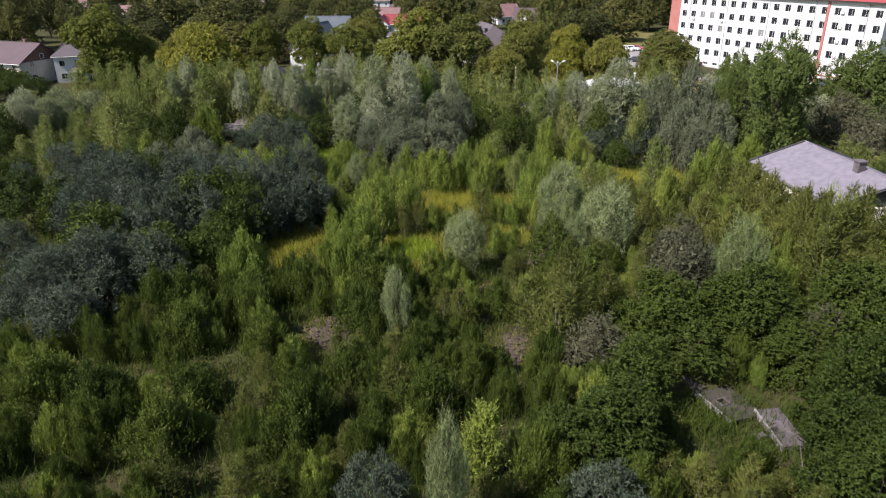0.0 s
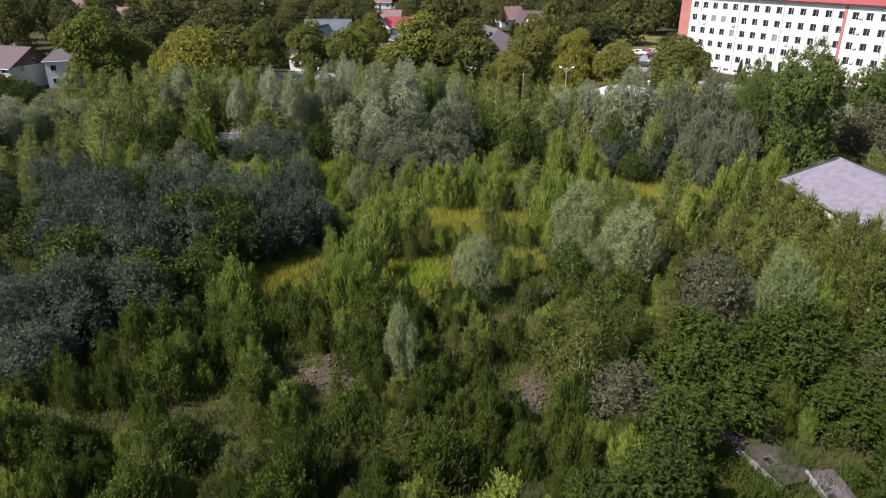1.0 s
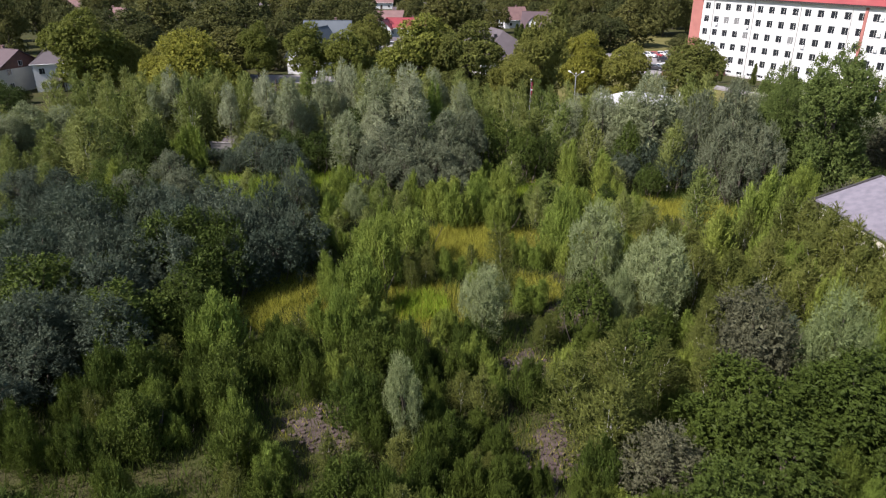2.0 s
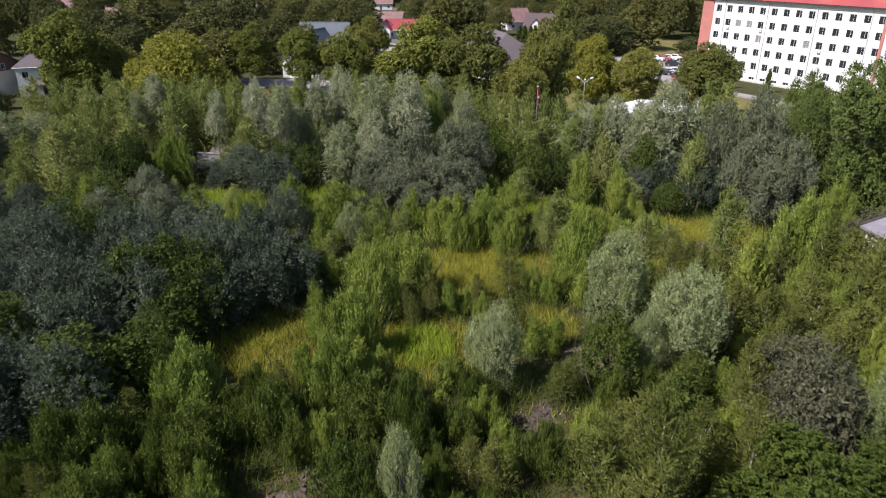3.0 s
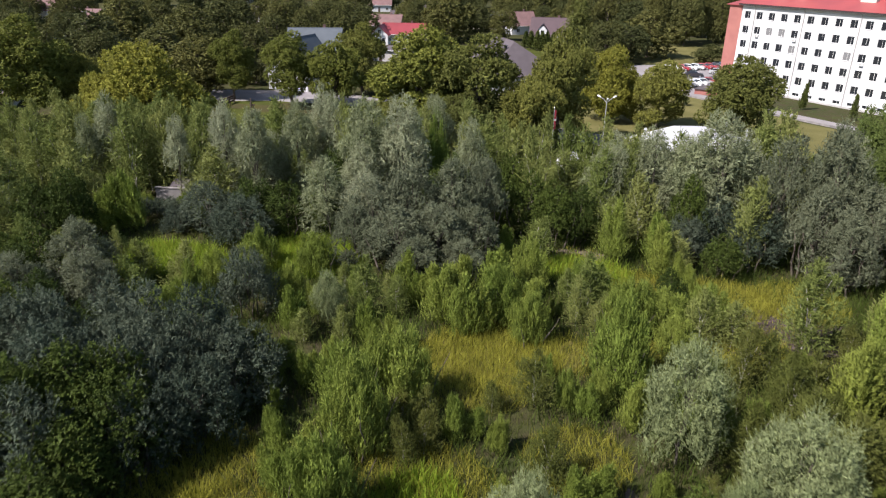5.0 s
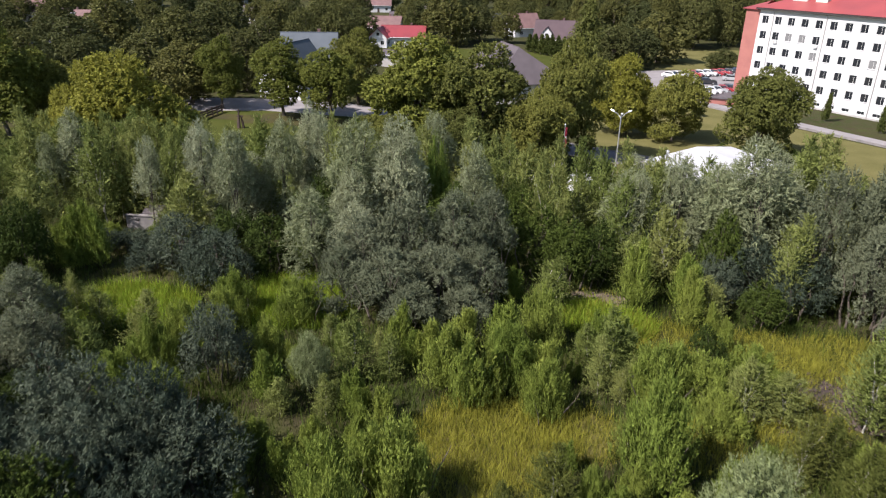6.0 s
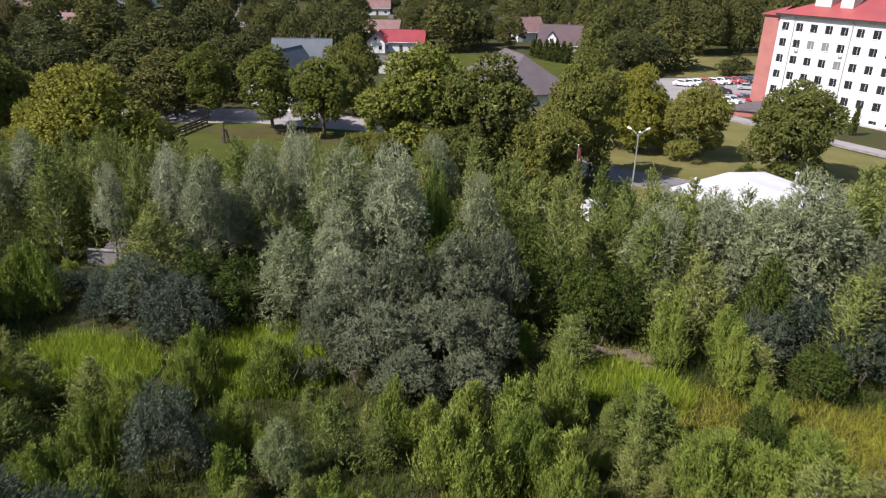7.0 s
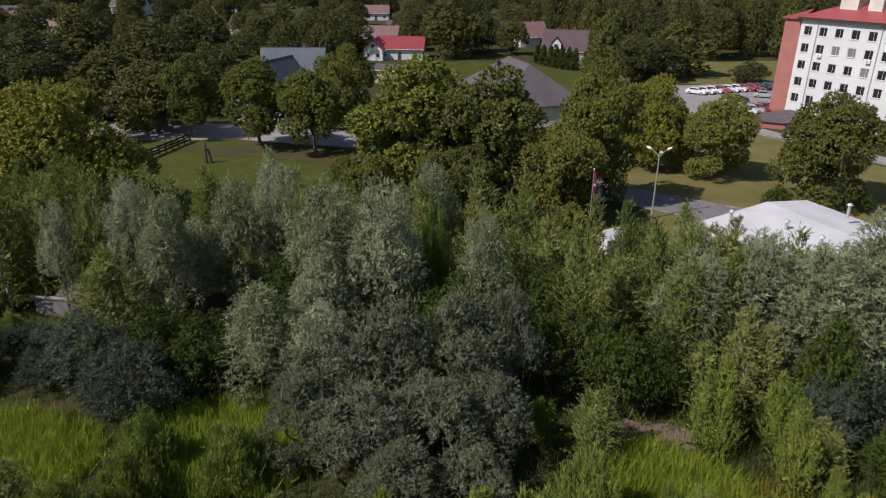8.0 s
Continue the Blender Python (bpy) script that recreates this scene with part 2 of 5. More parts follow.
def leaves_mesh(name, verts, mat):
    """A mesh of loose three-cornered leaves from an array (n, 3, 3)."""
    n = len(verts)
    me = bpy.data.meshes.new(name)
    me.vertices.add(3 * n)
    me.vertices.foreach_set("co", verts.reshape(-1).astype(np.float32))
    me.loops.add(3 * n)
    me.loops.foreach_set("vertex_index", np.arange(3 * n, dtype=np.int32))
    me.polygons.add(n)
    me.polygons.foreach_set("loop_start", np.arange(0, 3 * n, 3, dtype=np.int32))
    me.materials.append(mat)
    me.update(calc_edges=True)
    return me


def unit(a):
    return a / np.maximum(np.linalg.norm(a, axis=-1, keepdims=True), 1e-6)


def leaves(base, way, length, width, rng, sag=0.15, face=None):
    """Pointed leaves from base along way; face: the direction to which their upper sides turn."""
    turned = unit(rng.normal(size=way.shape)) if face is None else unit(face + 0.55 * rng.normal(size=way.shape))
    side = unit(np.cross(way, turned))
    tip = base + way * length[..., None]
    tip[..., 2] -= sag * length
    half = side * (width * 0.5)[..., None]
    return np.stack([base + half, base - half, tip], axis=-2).reshape(-1, 3, 3)


# ---- trees ----
def crown_leaves(rng, centres, radii, shoots, per, reach, leaf, wide, up, droop, low=-0.6, point=0.0, thin=0.45, comb=0.0):
    """Leafy shoots that stand out of a cluster of lobes."""
    area = (radii[:, 0] * radii[:, 2]) ** 0.9
    pick = rng.choice(len(centres), size=int(shoots * 2.2), p=area / area.sum())
    d = unit(rng.normal(size=(len(pick), 3)))
    keep = d[:, 2] > low
    pick, d = pick[keep], d[keep]
    rho = 1 - thin * rng.random(len(pick)) ** 2.0
    taper = 1 - point * np.maximum(d[:, 2], 0)[:, None]
    p = centres[pick] + radii[pick] * d * rho[:, None] * np.concatenate([taper, taper, np.ones_like(taper)], 1)
    inside = np.zeros(len(p), bool)
    for c, r in zip(centres, radii):
        inside |= (((p - c) / r) ** 2).sum(1) < 0.42
    p, d, pick = p[~inside][:shoots], d[~inside][:shoots], pick[~inside][:shoots]
    p[:, 2] = np.maximum(p[:, 2], 0.1)
    n = len(p)
    out = unit(d / radii[pick])
    way = unit(out + np.array([0, 0, up]) + 0.45 * rng.normal(size=(n, 3)))
    span = reach * (0.6 + 0.8 * rng.random(n))
    s = (np.arange(per) + 0.3) / per
    at = p[:, None] + way[:, None] * (span[:, None] * s)[..., None]
    at[..., 2] -= droop * span[:, None] * s ** 2
    lw = unit(way[:, None] * (0.7 + comb) + (0.75 - 0.4 * comb) * rng.normal(size=(n, per, 3)) - np.array([0, 0, 0.5 * droop]))
    size = leaf * (0.7 + 0.6 * rng.random((n, per))) * (1.1 - 0.35 * s)
    crown_out = unit(p - np.array([0, 0, 0.35 * p[:, 2].max()]))
    face = unit(out + 0.5 * crown_out + np.array([0, 0, 0.45]))
    return leaves(at, lw, size, size * wide, rng, 0.15, np.repeat(face[:, None], per, 1))


def column_leaves(rng, h, w, shoots, per, reach, leaf, wide, up, droop):
    """Leafy shoots up a slender stem: widest low down, drawn out to a point."""
    u = 0.05 + 0.93 * rng.beta(1.25, 1.15, shoots)
    a = rng.uniform(0, 2 * np.pi, shoots)
    ph = rng.uniform(0, 6.28, 3)
    rim = 0.5 * w * (1 - u) ** 0.62 * (0.5 + 0.5 * np.minimum(1, u / 0.3))
    rim *= 1 + 0.30 * np.sin(2 * a + 9 * u + ph[0]) + 0.22 * np.sin(3 * a - 14 * u + ph[1]) + 0.15 * np.sin(5 * a + 25 * u + ph[2])
    q = rim * (1 - 0.75 * rng.random(shoots) ** 1.5)
    p = np.stack([q * np.cos(a), q * np.sin(a), u * h * 0.94], 1)
    out = np.stack([np.cos(a), np.sin(a), np.zeros(shoots)], 1)
    way = unit(out * (0.9 - 0.6 * u)[:, None] + np.array([0, 0, up]) + 0.4 * rng.normal(size=(shoots, 3)))
    span = reach * (0.5 + rng.random(shoots)) * (1.1 - 0.4 * u)
    s = (np.arange(per) + 0.2) / per
    at = p[:, None] + way[:, None] * (span[:, None] * s)[..., None]
    at[..., 2] -= droop * span[:, None] * s ** 2
    lw = unit(way[:, None] * 1.4 + 0.42 * rng.normal(size=(shoots, per, 3)) - np.array([0, 0, droop]))
    size = leaf * (0.7 + 0.6 * rng.random((shoots, per))) * (1.1 - 0.3 * s)
    face = unit(out + np.array([0, 0, 0.6]))
    return leaves(at, lw, size, size * wide, rng, 0.15, np.repeat(face[:, None], per, 1))


def lobes(rng, count, h, w, base, lobe, tall, spread, peak, full=0.65):
    """Centres and radii of the lobes of a crown that is h high and w wide; tall: half a lobe's height against h."""
    c, r = [], []
    for i in range(count):
        a = 2.4 * i + rng.uniform(-0.6, 0.6)
        k = math.sqrt((i + 0.3) / count)
        rad = lobe * w * rng.uniform(0.75, 1.25)
        zr = tall * h * rng.uniform(0.75, 1.15)
        q = max(spread * w * 0.5 * k - 0.3 * rad * (k > 0.6), 0)
        top = h * (1 - peak * k ** 1.8) * rng.uniform(0.94 if i < 5 else 0.8, 1.04)
        lo = base * h + zr
        z = max(top - zr, lo * 0.8) if rng.random() < full else rng.uniform(lo, max(lo + 0.01, top - zr))
        c.append((q * math.cos(a), q * math.sin(a), z))
        r.append((rad, rad, zr))
    return np.array(c), np.array(r)


# height, width, lobes, base, lobe radius, lobe height, spread, peak, shoots, leaves each, reach, leaf, leaf width, up, droop, point
KINDS = {
    "S": (9, 5.2, 30, 0.02, 0.115, 0.13, 0.88, 0.34, 2200, 9, 0.6, 0.2, 0.23, 1.3, 0.5, 0.4),
    "A": (8, 6.0, 56, 0.00, 0.080, 0.17, 0.86, 0.32, 3200, 9, 0.6, 0.18, 0.22, 1.8, 0.2, 0.35),
    "G": (6, 6.0, 30, 0.00, 0.09, 0.17, 0.94, 0.4, 1500, 9, 0.5, 0.2, 0.28, 1.3, 0.15, 0.6),
    "E": (8, 6.0, 34, 0.00, 0.09, 0.13, 0.92, 0.34, 2100, 9, 0.5, 0.19, 0.28, 1.5, 0.15, 0.5),
    "L": (5, 2.6, 0, 0.00, 0, 0, 0, 0, 900, 9, 0.75, 0.19, 0.27, 2.4, 0.0, 0),
    "M": (5, 4.4, 0, 0.00, 0.085, 0.27, 0.90, 0.40, 1700, 9, 0.8, 0.19, 0.26, 2.6, 0.0, 0.75),
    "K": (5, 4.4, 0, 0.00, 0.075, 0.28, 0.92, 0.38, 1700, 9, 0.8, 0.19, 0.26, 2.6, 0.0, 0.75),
    "D": (7, 6.0, 34, 0.00, 0.1, 0.15, 0.92, 0.38, 1250, 9, 0.5, 0.18, 0.55, 0.9, 0.2, 0.45),
    "B": (6.5, 3.0, 0, 0.03, 0, 0, 0, 0, 950, 9, 0.7, 0.175, 0.27, 1.4, 0.35, 0),
    "H": (6.5, 3.0, 0, 0.03, 0, 0, 0, 0, 1150, 9, 0.66, 0.15, 0.27, 1.5, 0.3, 0),
    "R": (7, 6.0, 30, 0.00, 0.120, 0.13, 0.90, 0.40, 2600, 9, 0.5, 0.165, 0.55, 0.8, 0.2, 0.3),
    "O": (7, 6.0, 28, 0.02, 0.11, 0.20, 0.90, 0.36, 1400, 8, 0.65, 0.19, 0.45, 1.1, 0.3, 0.5),
    "Y": (12, 14, 50, 0.00, 0.125, 0.115, 0.78, 0.38, 6500, 9, 0.45, 0.24, 0.6, 0.8, 0.1, 0.2),
    "W": (13, 12, 54, 0.00, 0.128, 0.105, 0.84, 0.2, 7500, 9, 0.34, 0.22, 0.68, 0.3, 0.2, 0.05),
    "V": (13, 10, 46, 0.17, 0.125, 0.10, 0.80, 0.26, 5200, 9, 0.34, 0.22, 0.68, 0.3, 0.2, 0.05),
    "P": (16, 11, 60, 0.00, 0.115, 0.11, 0.80, 0.24, 7000, 9, 0.6, 0.2, 0.6, 1.2, 0.2, 0.25),
    "X": (16, 15, 34, 0.00, 0.14, 0.12, 0.76, 0.35, 2100, 8, 0.6, 0.4, 0.7, 0.6, 0.2, 0.2),
    "C": (17, 8, 0, 0.00, 0.10, 0.12, 0.62, 0.85, 4200, 8, 0.6, 0.3, 0.42, 0.1, 0.5, 0.5),
    "T": (6, 2.6, 0, 0.00, 0, 0, 0, 0, 420, 7, 0.5, 0.30, 0.60, 2.4, 0.0, 0),
}
COMB = {"A": 0.6, "S": 0.5, "G": 0.35, "E": 0.4, "M": 1.0, "K": 1.0, "O": 0.3}
TREE_WORDS = {
    "S": ("willow_tree", "silver-green willow with pale drooping shoots in the thicket", "willow"),
    "A": ("willow_tree", "pale silver-green willow with fine dense shoots", "willow"),
    "G": ("willow_shrub", "dense dark grey-green willow shrub on rough ground", "shrub"),
    "E": ("willow_shrub", "tall ash-grey willow shrub with upright tufts", "shrub"),
    "L": ("young_alder", "young bright green tree with upright leafy shoots", "young tree"),
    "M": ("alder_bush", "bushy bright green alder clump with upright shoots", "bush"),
    "K": ("osier_bush", "upright slender bush, leaf colour darkened for foreground shade", "bush"),
    "D": ("broadleaf_shrub", "dense dark green broadleaf bush in the thicket", "bush"),
    "R": ("alder_tree", "rounded green alder with clumped broad leaves, darkened for foreground shade", "alder"),
    "B": ("birch_tree", "light olive-green young birch with airy foliage", "birch"),
    "H": ("birch_tree", "young birch with fine dull olive foliage, darkened for near shade", "birch"),
    "O": ("brownish_shrub", "dull brownish-green shrub on the overgrown plot", "shrub"),
    "Y": ("maple_tree", "yellow-green maple with a broad leafy crown", "maple"),
    "W": ("linden_tree", "mature rounded green linden beside the lawn", "linden"),
    "V": ("linden_tree", "street linden with a clear trunk and rounded green crown", "linden"),
    "P": ("poplar_tree", "tall dark green poplar standing over the thicket", "poplar"),
    "X": ("tall_tree", "tall dark green broadleaf tree among the houses", "tree"),
    "T": ("thuja_tree", "dense dark green columnar thuja in a row", "thuja"),
    "C": ("spruce_tree", "narrow dark green conifer beside the houses", "conifer"),
}


def trunk_shape(rng, h, w, centres, slim, stems):
    s = Shape()
    for k in range(stems):
        bx, by = (rng.normal(size=2) * 0.12 * w * (stems > 1)).tolist()
        pts = [(bx, by, -0.1)]
        for j in range(1, 5):
            q = j / 4
            pts.append((bx * (1 + q) + rng.normal() * 0.03 * w, by * (1 + q) + rng.normal() * 0.03 * w, h * (0.8 if stems == 1 else 0.55) * q))
        s.tube(pts, [slim * h * (1 - 0.2 * j) for j in range(5)], 6, True, 0 if k else None)
    for c in centres[:9]:
        z = c[2] * 0.45
        s.tube([(0.02 * c[0], 0.02 * c[1], z), (c[0] * 0.5, c[1] * 0.5, z + 0.6 * (c[2] - z)), tuple(c)],
               [slim * h * 0.5, slim * h * 0.33, slim * h * 0.15], 5, True, 12)
    return s


def tree_model(kind, seed):
    """Meshes of one tree of its kind, at the kind's own size."""
    h, w, count, base, lobe, tall, spread, peak, shoots, per, reach, leaf, wide, up, droop, point = KINDS[kind]
    rng = np.random.default_rng(1000 + seed * 37 + ord(kind))
    if count:
        c, r = lobes(rng, count, h, w, base, lobe, tall, spread, peak, 0.45 if kind in "WVYXPR" else 0.65)
        outer = crown_leaves(rng, c, r, shoots, per, reach, leaf, wide, up, droop, -0.85, point, 0.22 if kind in "WVYXPRSEG" else 0.4, COMB.get(kind, 0.0))
        inner = crown_leaves(rng, c, r * 0.75, shoots // 6, per, reach, leaf * 1.5, wide * 1.5, up, droop, -1)
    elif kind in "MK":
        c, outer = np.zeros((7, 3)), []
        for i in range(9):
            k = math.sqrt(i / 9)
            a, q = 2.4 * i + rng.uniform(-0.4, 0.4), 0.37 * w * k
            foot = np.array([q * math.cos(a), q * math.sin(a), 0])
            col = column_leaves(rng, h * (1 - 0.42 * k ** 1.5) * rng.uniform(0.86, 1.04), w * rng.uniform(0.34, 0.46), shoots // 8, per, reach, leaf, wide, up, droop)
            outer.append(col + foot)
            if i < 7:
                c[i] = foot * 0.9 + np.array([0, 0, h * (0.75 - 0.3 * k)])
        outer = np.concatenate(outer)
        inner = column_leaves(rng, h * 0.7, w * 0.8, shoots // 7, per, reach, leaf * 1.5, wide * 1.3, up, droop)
    else:
        c = np.array([(0.2 * w * math.cos(2.4 * i), 0.2 * w * math.sin(2.4 * i), h * (0.3 + 0.08 * i)) for i in range(7)])
        tops = []
        for i, (k, off) in enumerate(((1.0, 0.0), (0.97, 0.03), (0.9, 0.05)) if kind in "CT" else ((1.0, 0.10), (0.86, 0.24), (0.74, 0.26))):
            col = column_leaves(rng, h * k, w * {"B": 0.8, "H": 0.8, "C": 1.0, "T": 0.8}.get(kind, 0.66), int(shoots * (0.45, 0.32, 0.23)[i]), per, reach, leaf, wide, up, droop)
            tops.append(col + np.array([off * w * math.cos(2.1 * i), off * w * math.sin(2.1 * i), 0]))
        outer = np.concatenate(tops)
        inner = column_leaves(rng, h * 0.85, w * 0.5, shoots // 7, per, reach, leaf * 1.6, wide * 1.3, up, droop)
    crown = leaves_mesh(TREE_WORDS[kind][0] + "_crown", np.concatenate([outer, inner]), LEAF[kind])
    slim = {"B": 0.008, "H": 0.008, "L": 0.009, "W": 0.022, "V": 0.02, "Y": 0.02, "X": 0.02}.get(kind, 0.014)
    stems = {"G": 5, "E": 5, "D": 4, "R": 3, "O": 4, "M": 4, "K": 4}.get(kind, 1)
    bark = BIRCH_BARK if kind in "BH" else BARK
    trunk = trunk_shape(rng, h, w, c, slim, stems).mesh(TREE_WORDS[kind][0] + "_trunk", bark)
    return crown, trunk


MODELS = {k: [tree_model(k, s) for s in range(5 if k in "SLBDGMK" else 3)] for k in KINDS}
place_rng = random.Random(5)
TAKEN = []


def plant(kind, x, y, h, w, model=None):
    """One tree of the kind at x, y with its height and the width of its crown; slender kinds stand in groups."""
    # Birches below y 72 take H: finer leaves, shade mixed into the colour.
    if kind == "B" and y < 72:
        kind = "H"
    if kind == "L" and w > 3.5:
        kind = "M"
    if kind in "LBH" and w > 0.75 * h:
        TAKEN.append((x, y, w))
        n = 2 if w < 1.05 * h else 3
        a0 = place_rng.uniform(0, 6.28)
        for i in range(n):
            a, q = a0 + 6.28 * i / n, 0.26 * w
            plant(kind, x + q * math.cos(a), y + q * math.sin(a), h * (1.0 if i == 0 else place_rng.uniform(0.72, 0.95)), min(0.62 * h, 0.62 * w))
        return
    if kind in "SGDE" and w > {"S": 6.8, "E": 7.2, "G": 7.2, "D": 7.6}[kind]:
        TAKEN.append((x, y, w))
        a0 = place_rng.uniform(0, 6.28)
        for i in range(3):
            a, q = a0 + 2.1 * i, 0.27 * w
            plant(kind, x + q * math.cos(a), y + q * math.sin(a), h * (1.0, 0.9, 0.8)[i], 0.62 * w)
        return
    name, label, category = TREE_WORDS[kind]
    crown, trunk = MODELS[kind][place_rng.randrange(len(MODELS[kind])) if model is None else model]
    h0, w0 = KINDS[kind][0], KINDS[kind][1]
    sw = w / w0
    m = pose(x, y, 0, place_rng.gauss(0, 2), place_rng.gauss(0, 2), 0) @ pose(0, 0, 0, 0, 0, place_rng.uniform(0, 360)) @ Matrix.Diagonal((sw, sw * place_rng.uniform(0.9, 1.1), h / h0, 1))
    ob = thing(name, m, label, category)
    part("trunk", trunk, None, ob)
    part("crown", crown, None, ob)
    TAKEN.append((x, y, w))
    return ob


# ---- ground, lawns, roads ----
def blob_outline(x, y, rx, ry, rot, seed, n=48):
    rng = random.Random(seed)
    ph = [rng.uniform(0, 6.28) for _ in range(4)]
    pts = []
    for i in range(n):
        a = 2 * math.pi * i / n
        k = 1 + 0.2 * math.sin(2 * a + ph[0]) + 0.17 * math.sin(3 * a + ph[1]) + 0.14 * math.sin(5 * a + ph[2]) + 0.12 * math.sin(9 * a + ph[3])
        u, v = rx * k * math.cos(a), ry * k * math.sin(a)
        c, s = math.cos(radians(rot)), math.sin(radians(rot))
        pts.append((x + c * u - s * v, y + s * u + c * v))
    return pts


def sheet(name, outline, z, mat, label, category="ground"):
    return structure(name, Shape().poly([(x, y, z) for x, y in outline]), mat, label, category)


def strip_outline(line, width):
    """The outline of a band along a line."""
    left, right = [], []
    for i, p in enumerate(line):
        a, b = Vector(line[max(i - 1, 0)]), Vector(line[min(i + 1, len(line) - 1)])
        d = (b - a).normalized()
        n = Vector((-d.y, d.x)) * width * 0.5
        left.append(tuple(Vector(p) + n))
        right.append(tuple(Vector(p) - n))
    return right + left[::-1]


def kerb_line(line, width=0.15, height=0.14):
    s = Shape()
    for a, b in zip(line, line[1:]):
        s.prism(strip_outline([a, b], width), 0, height)
    return s


ground = Shape()
ground.poly([(-2500, -600, 0), (2500, -600, 0), (2500, 4000, 0), (-2500, 4000, 0)])
structure("ground", ground, GROUND, "rough overgrown grassland that reaches to the horizon")

sheet("lawn", [(-75, 118), (-30, 116), (0, 114), (18, 118), (20, 128), (12, 150), (-10, 168), (-30, 166), (-52, 166), (-75, 150)], 0.012, LAWN,
      "mown green lawn between the thicket and the street")
sheet("lawn", [(22, 125), (60, 96), (90, 110), (62, 152), (50, 176), (36, 182), (20, 160)], 0.008, DRY_LAWN, "dry yellowish lawn beside the white building")
sheet("lawn", [(40, 226), (96, 214), (110, 262), (40, 268)], 0.012, DRY_LAWN, "sunlit lawn behind the car park")
sheet("lawn", [(-6, 208), (34, 206), (40, 250), (-8, 262)], 0.012, LAWN, "green garden lawn behind the dark roofed building")

ROAD = [(6, 150), (15, 143), (24, 136.5), (33, 130.5), (45, 123), (62, 110), (85, 92)]
structure("road", Shape().prism(strip_outline(ROAD, 6.0), -0.1, 0.03), ASPHALT, "worn grey asphalt road", "road")
for side in (1, -1):
    edge = strip_outline(ROAD, 6.3)
    line = edge[:len(ROAD)] if side > 0 else edge[len(ROAD):]
    structure("kerb", kerb_line(line), CONCRETE, "pale concrete kerb along the road", "kerb")
LANE = [(46, 190), (50.5, 178), (55.5, 169), (63, 156.5), (72, 142), (82, 126)]
structure("pavement", Shape().prism(strip_outline(LANE, 4.0), -0.1, 0.05), PALE_ASPHALT, "pale concrete service lane in front of the white building", "pavement")
structure("kerb", kerb_line(strip_outline(LANE, 4.4)[:len(LANE)], 0.2, 0.35), CONCRETE, "low concrete edging along the lane", "kerb")
structure("car_park", Shape().prism([(44, 181), (51, 178.5), (58, 186), (68, 198), (84, 214), (74, 224), (46, 219)], -0.1, 0.02), PALE_ASPHALT, "pale asphalt car park", "car park")
structure("street", Shape().prism([(-62, 164), (-36, 166), (-12, 160), (-8, 164), (-20, 173), (-36, 177), (-64, 178)], -0.1, 0.025), PALE_ASPHALT, "pale asphalt street behind the lawn", "street")
structure("path", Shape().prism(strip_outline([(-62, 154), (-53, 156), (-45, 160)], 1.1), -0.1, 0.03), PALE_ASPHALT, "narrow pale footpath across the lawn", "path")
# Ground patches; the two brown ones under the lindens paint tree shade.
for i, (x, y, rx, ry, rot, mat) in enumerate((
        (-8.2, 41.6, 3.0, 1.1, -35, SOIL), (5.2, 49.2, 0.9, 2.6, 15, SOIL), (5.6, 40.5, 0.8, 3.6, -8, SOIL), (8.9, 56.4, 1.5, 2.6, 15, SOIL),
        (22.9, 75.8, 5.0, 2.6, -20, SOIL), (26.4, 78.2, 3.4, 1.8, 10, SOIL), (11.4, 91.0, 3.4, 1.5, -20, PALE_SOIL), (0.9, 71.0, 3.2, 3.8, 0, SAND), (7.4, 72.6, 1.6, 2.8, 0, SAND),
        (14.0, 32.0, 3.2, 2.2, 0, LAWN), (4.0, 72.9, 4.0, 1.4, 0, SAND), (-28, 158, 15, 4.5, -8, BROWN_SHADE), (-12, 154, 7, 3, 0, BROWN_SHADE))):
    sheet("soil_patch" if mat in (SOIL, SAND, PALE_SOIL, BROWN_SHADE) else "grass_patch", blob_outline(x, y, rx, ry, rot, i), 0.015 + 0.002 * i, mat,
          {PALE_SOIL.name: "pale pinkish bare ground beside the willows", SOIL.name: "bare purple-brown soil between the bushes", BROWN_SHADE.name: "brownish ground with the lindens' shade painted in", SAND.name: "dry straw-coloured ground in a clearing"}.get(mat.name, "short green grass beside the concrete ruins"))


# ---- windows and houses ----
def ring(w, h, t, d):
    """A window frame with one upright and one cross bar, w by h, standing in the plane y = 0, facing -y."""
    s = Shape()
    s.box(-w / 2, w / 2, -d, 0.02, -h / 2, -h / 2 + t).box(-w / 2, w / 2, -d, 0.02, h / 2 - t, h / 2)
    s.box(-w / 2, -w / 2 + t, -d, 0.02, -h / 2 + t, h / 2 - t).box(w / 2 - t, w / 2, -d, 0.02, -h / 2 + t, h / 2 - t)
    s.box(-0.3 * t + 0.1 * w, 0.3 * t + 0.1 * w, -d * 0.6, 0.01, -h / 2 + t, h / 2 - t)
    return s


WINDOW_MESHES = {}


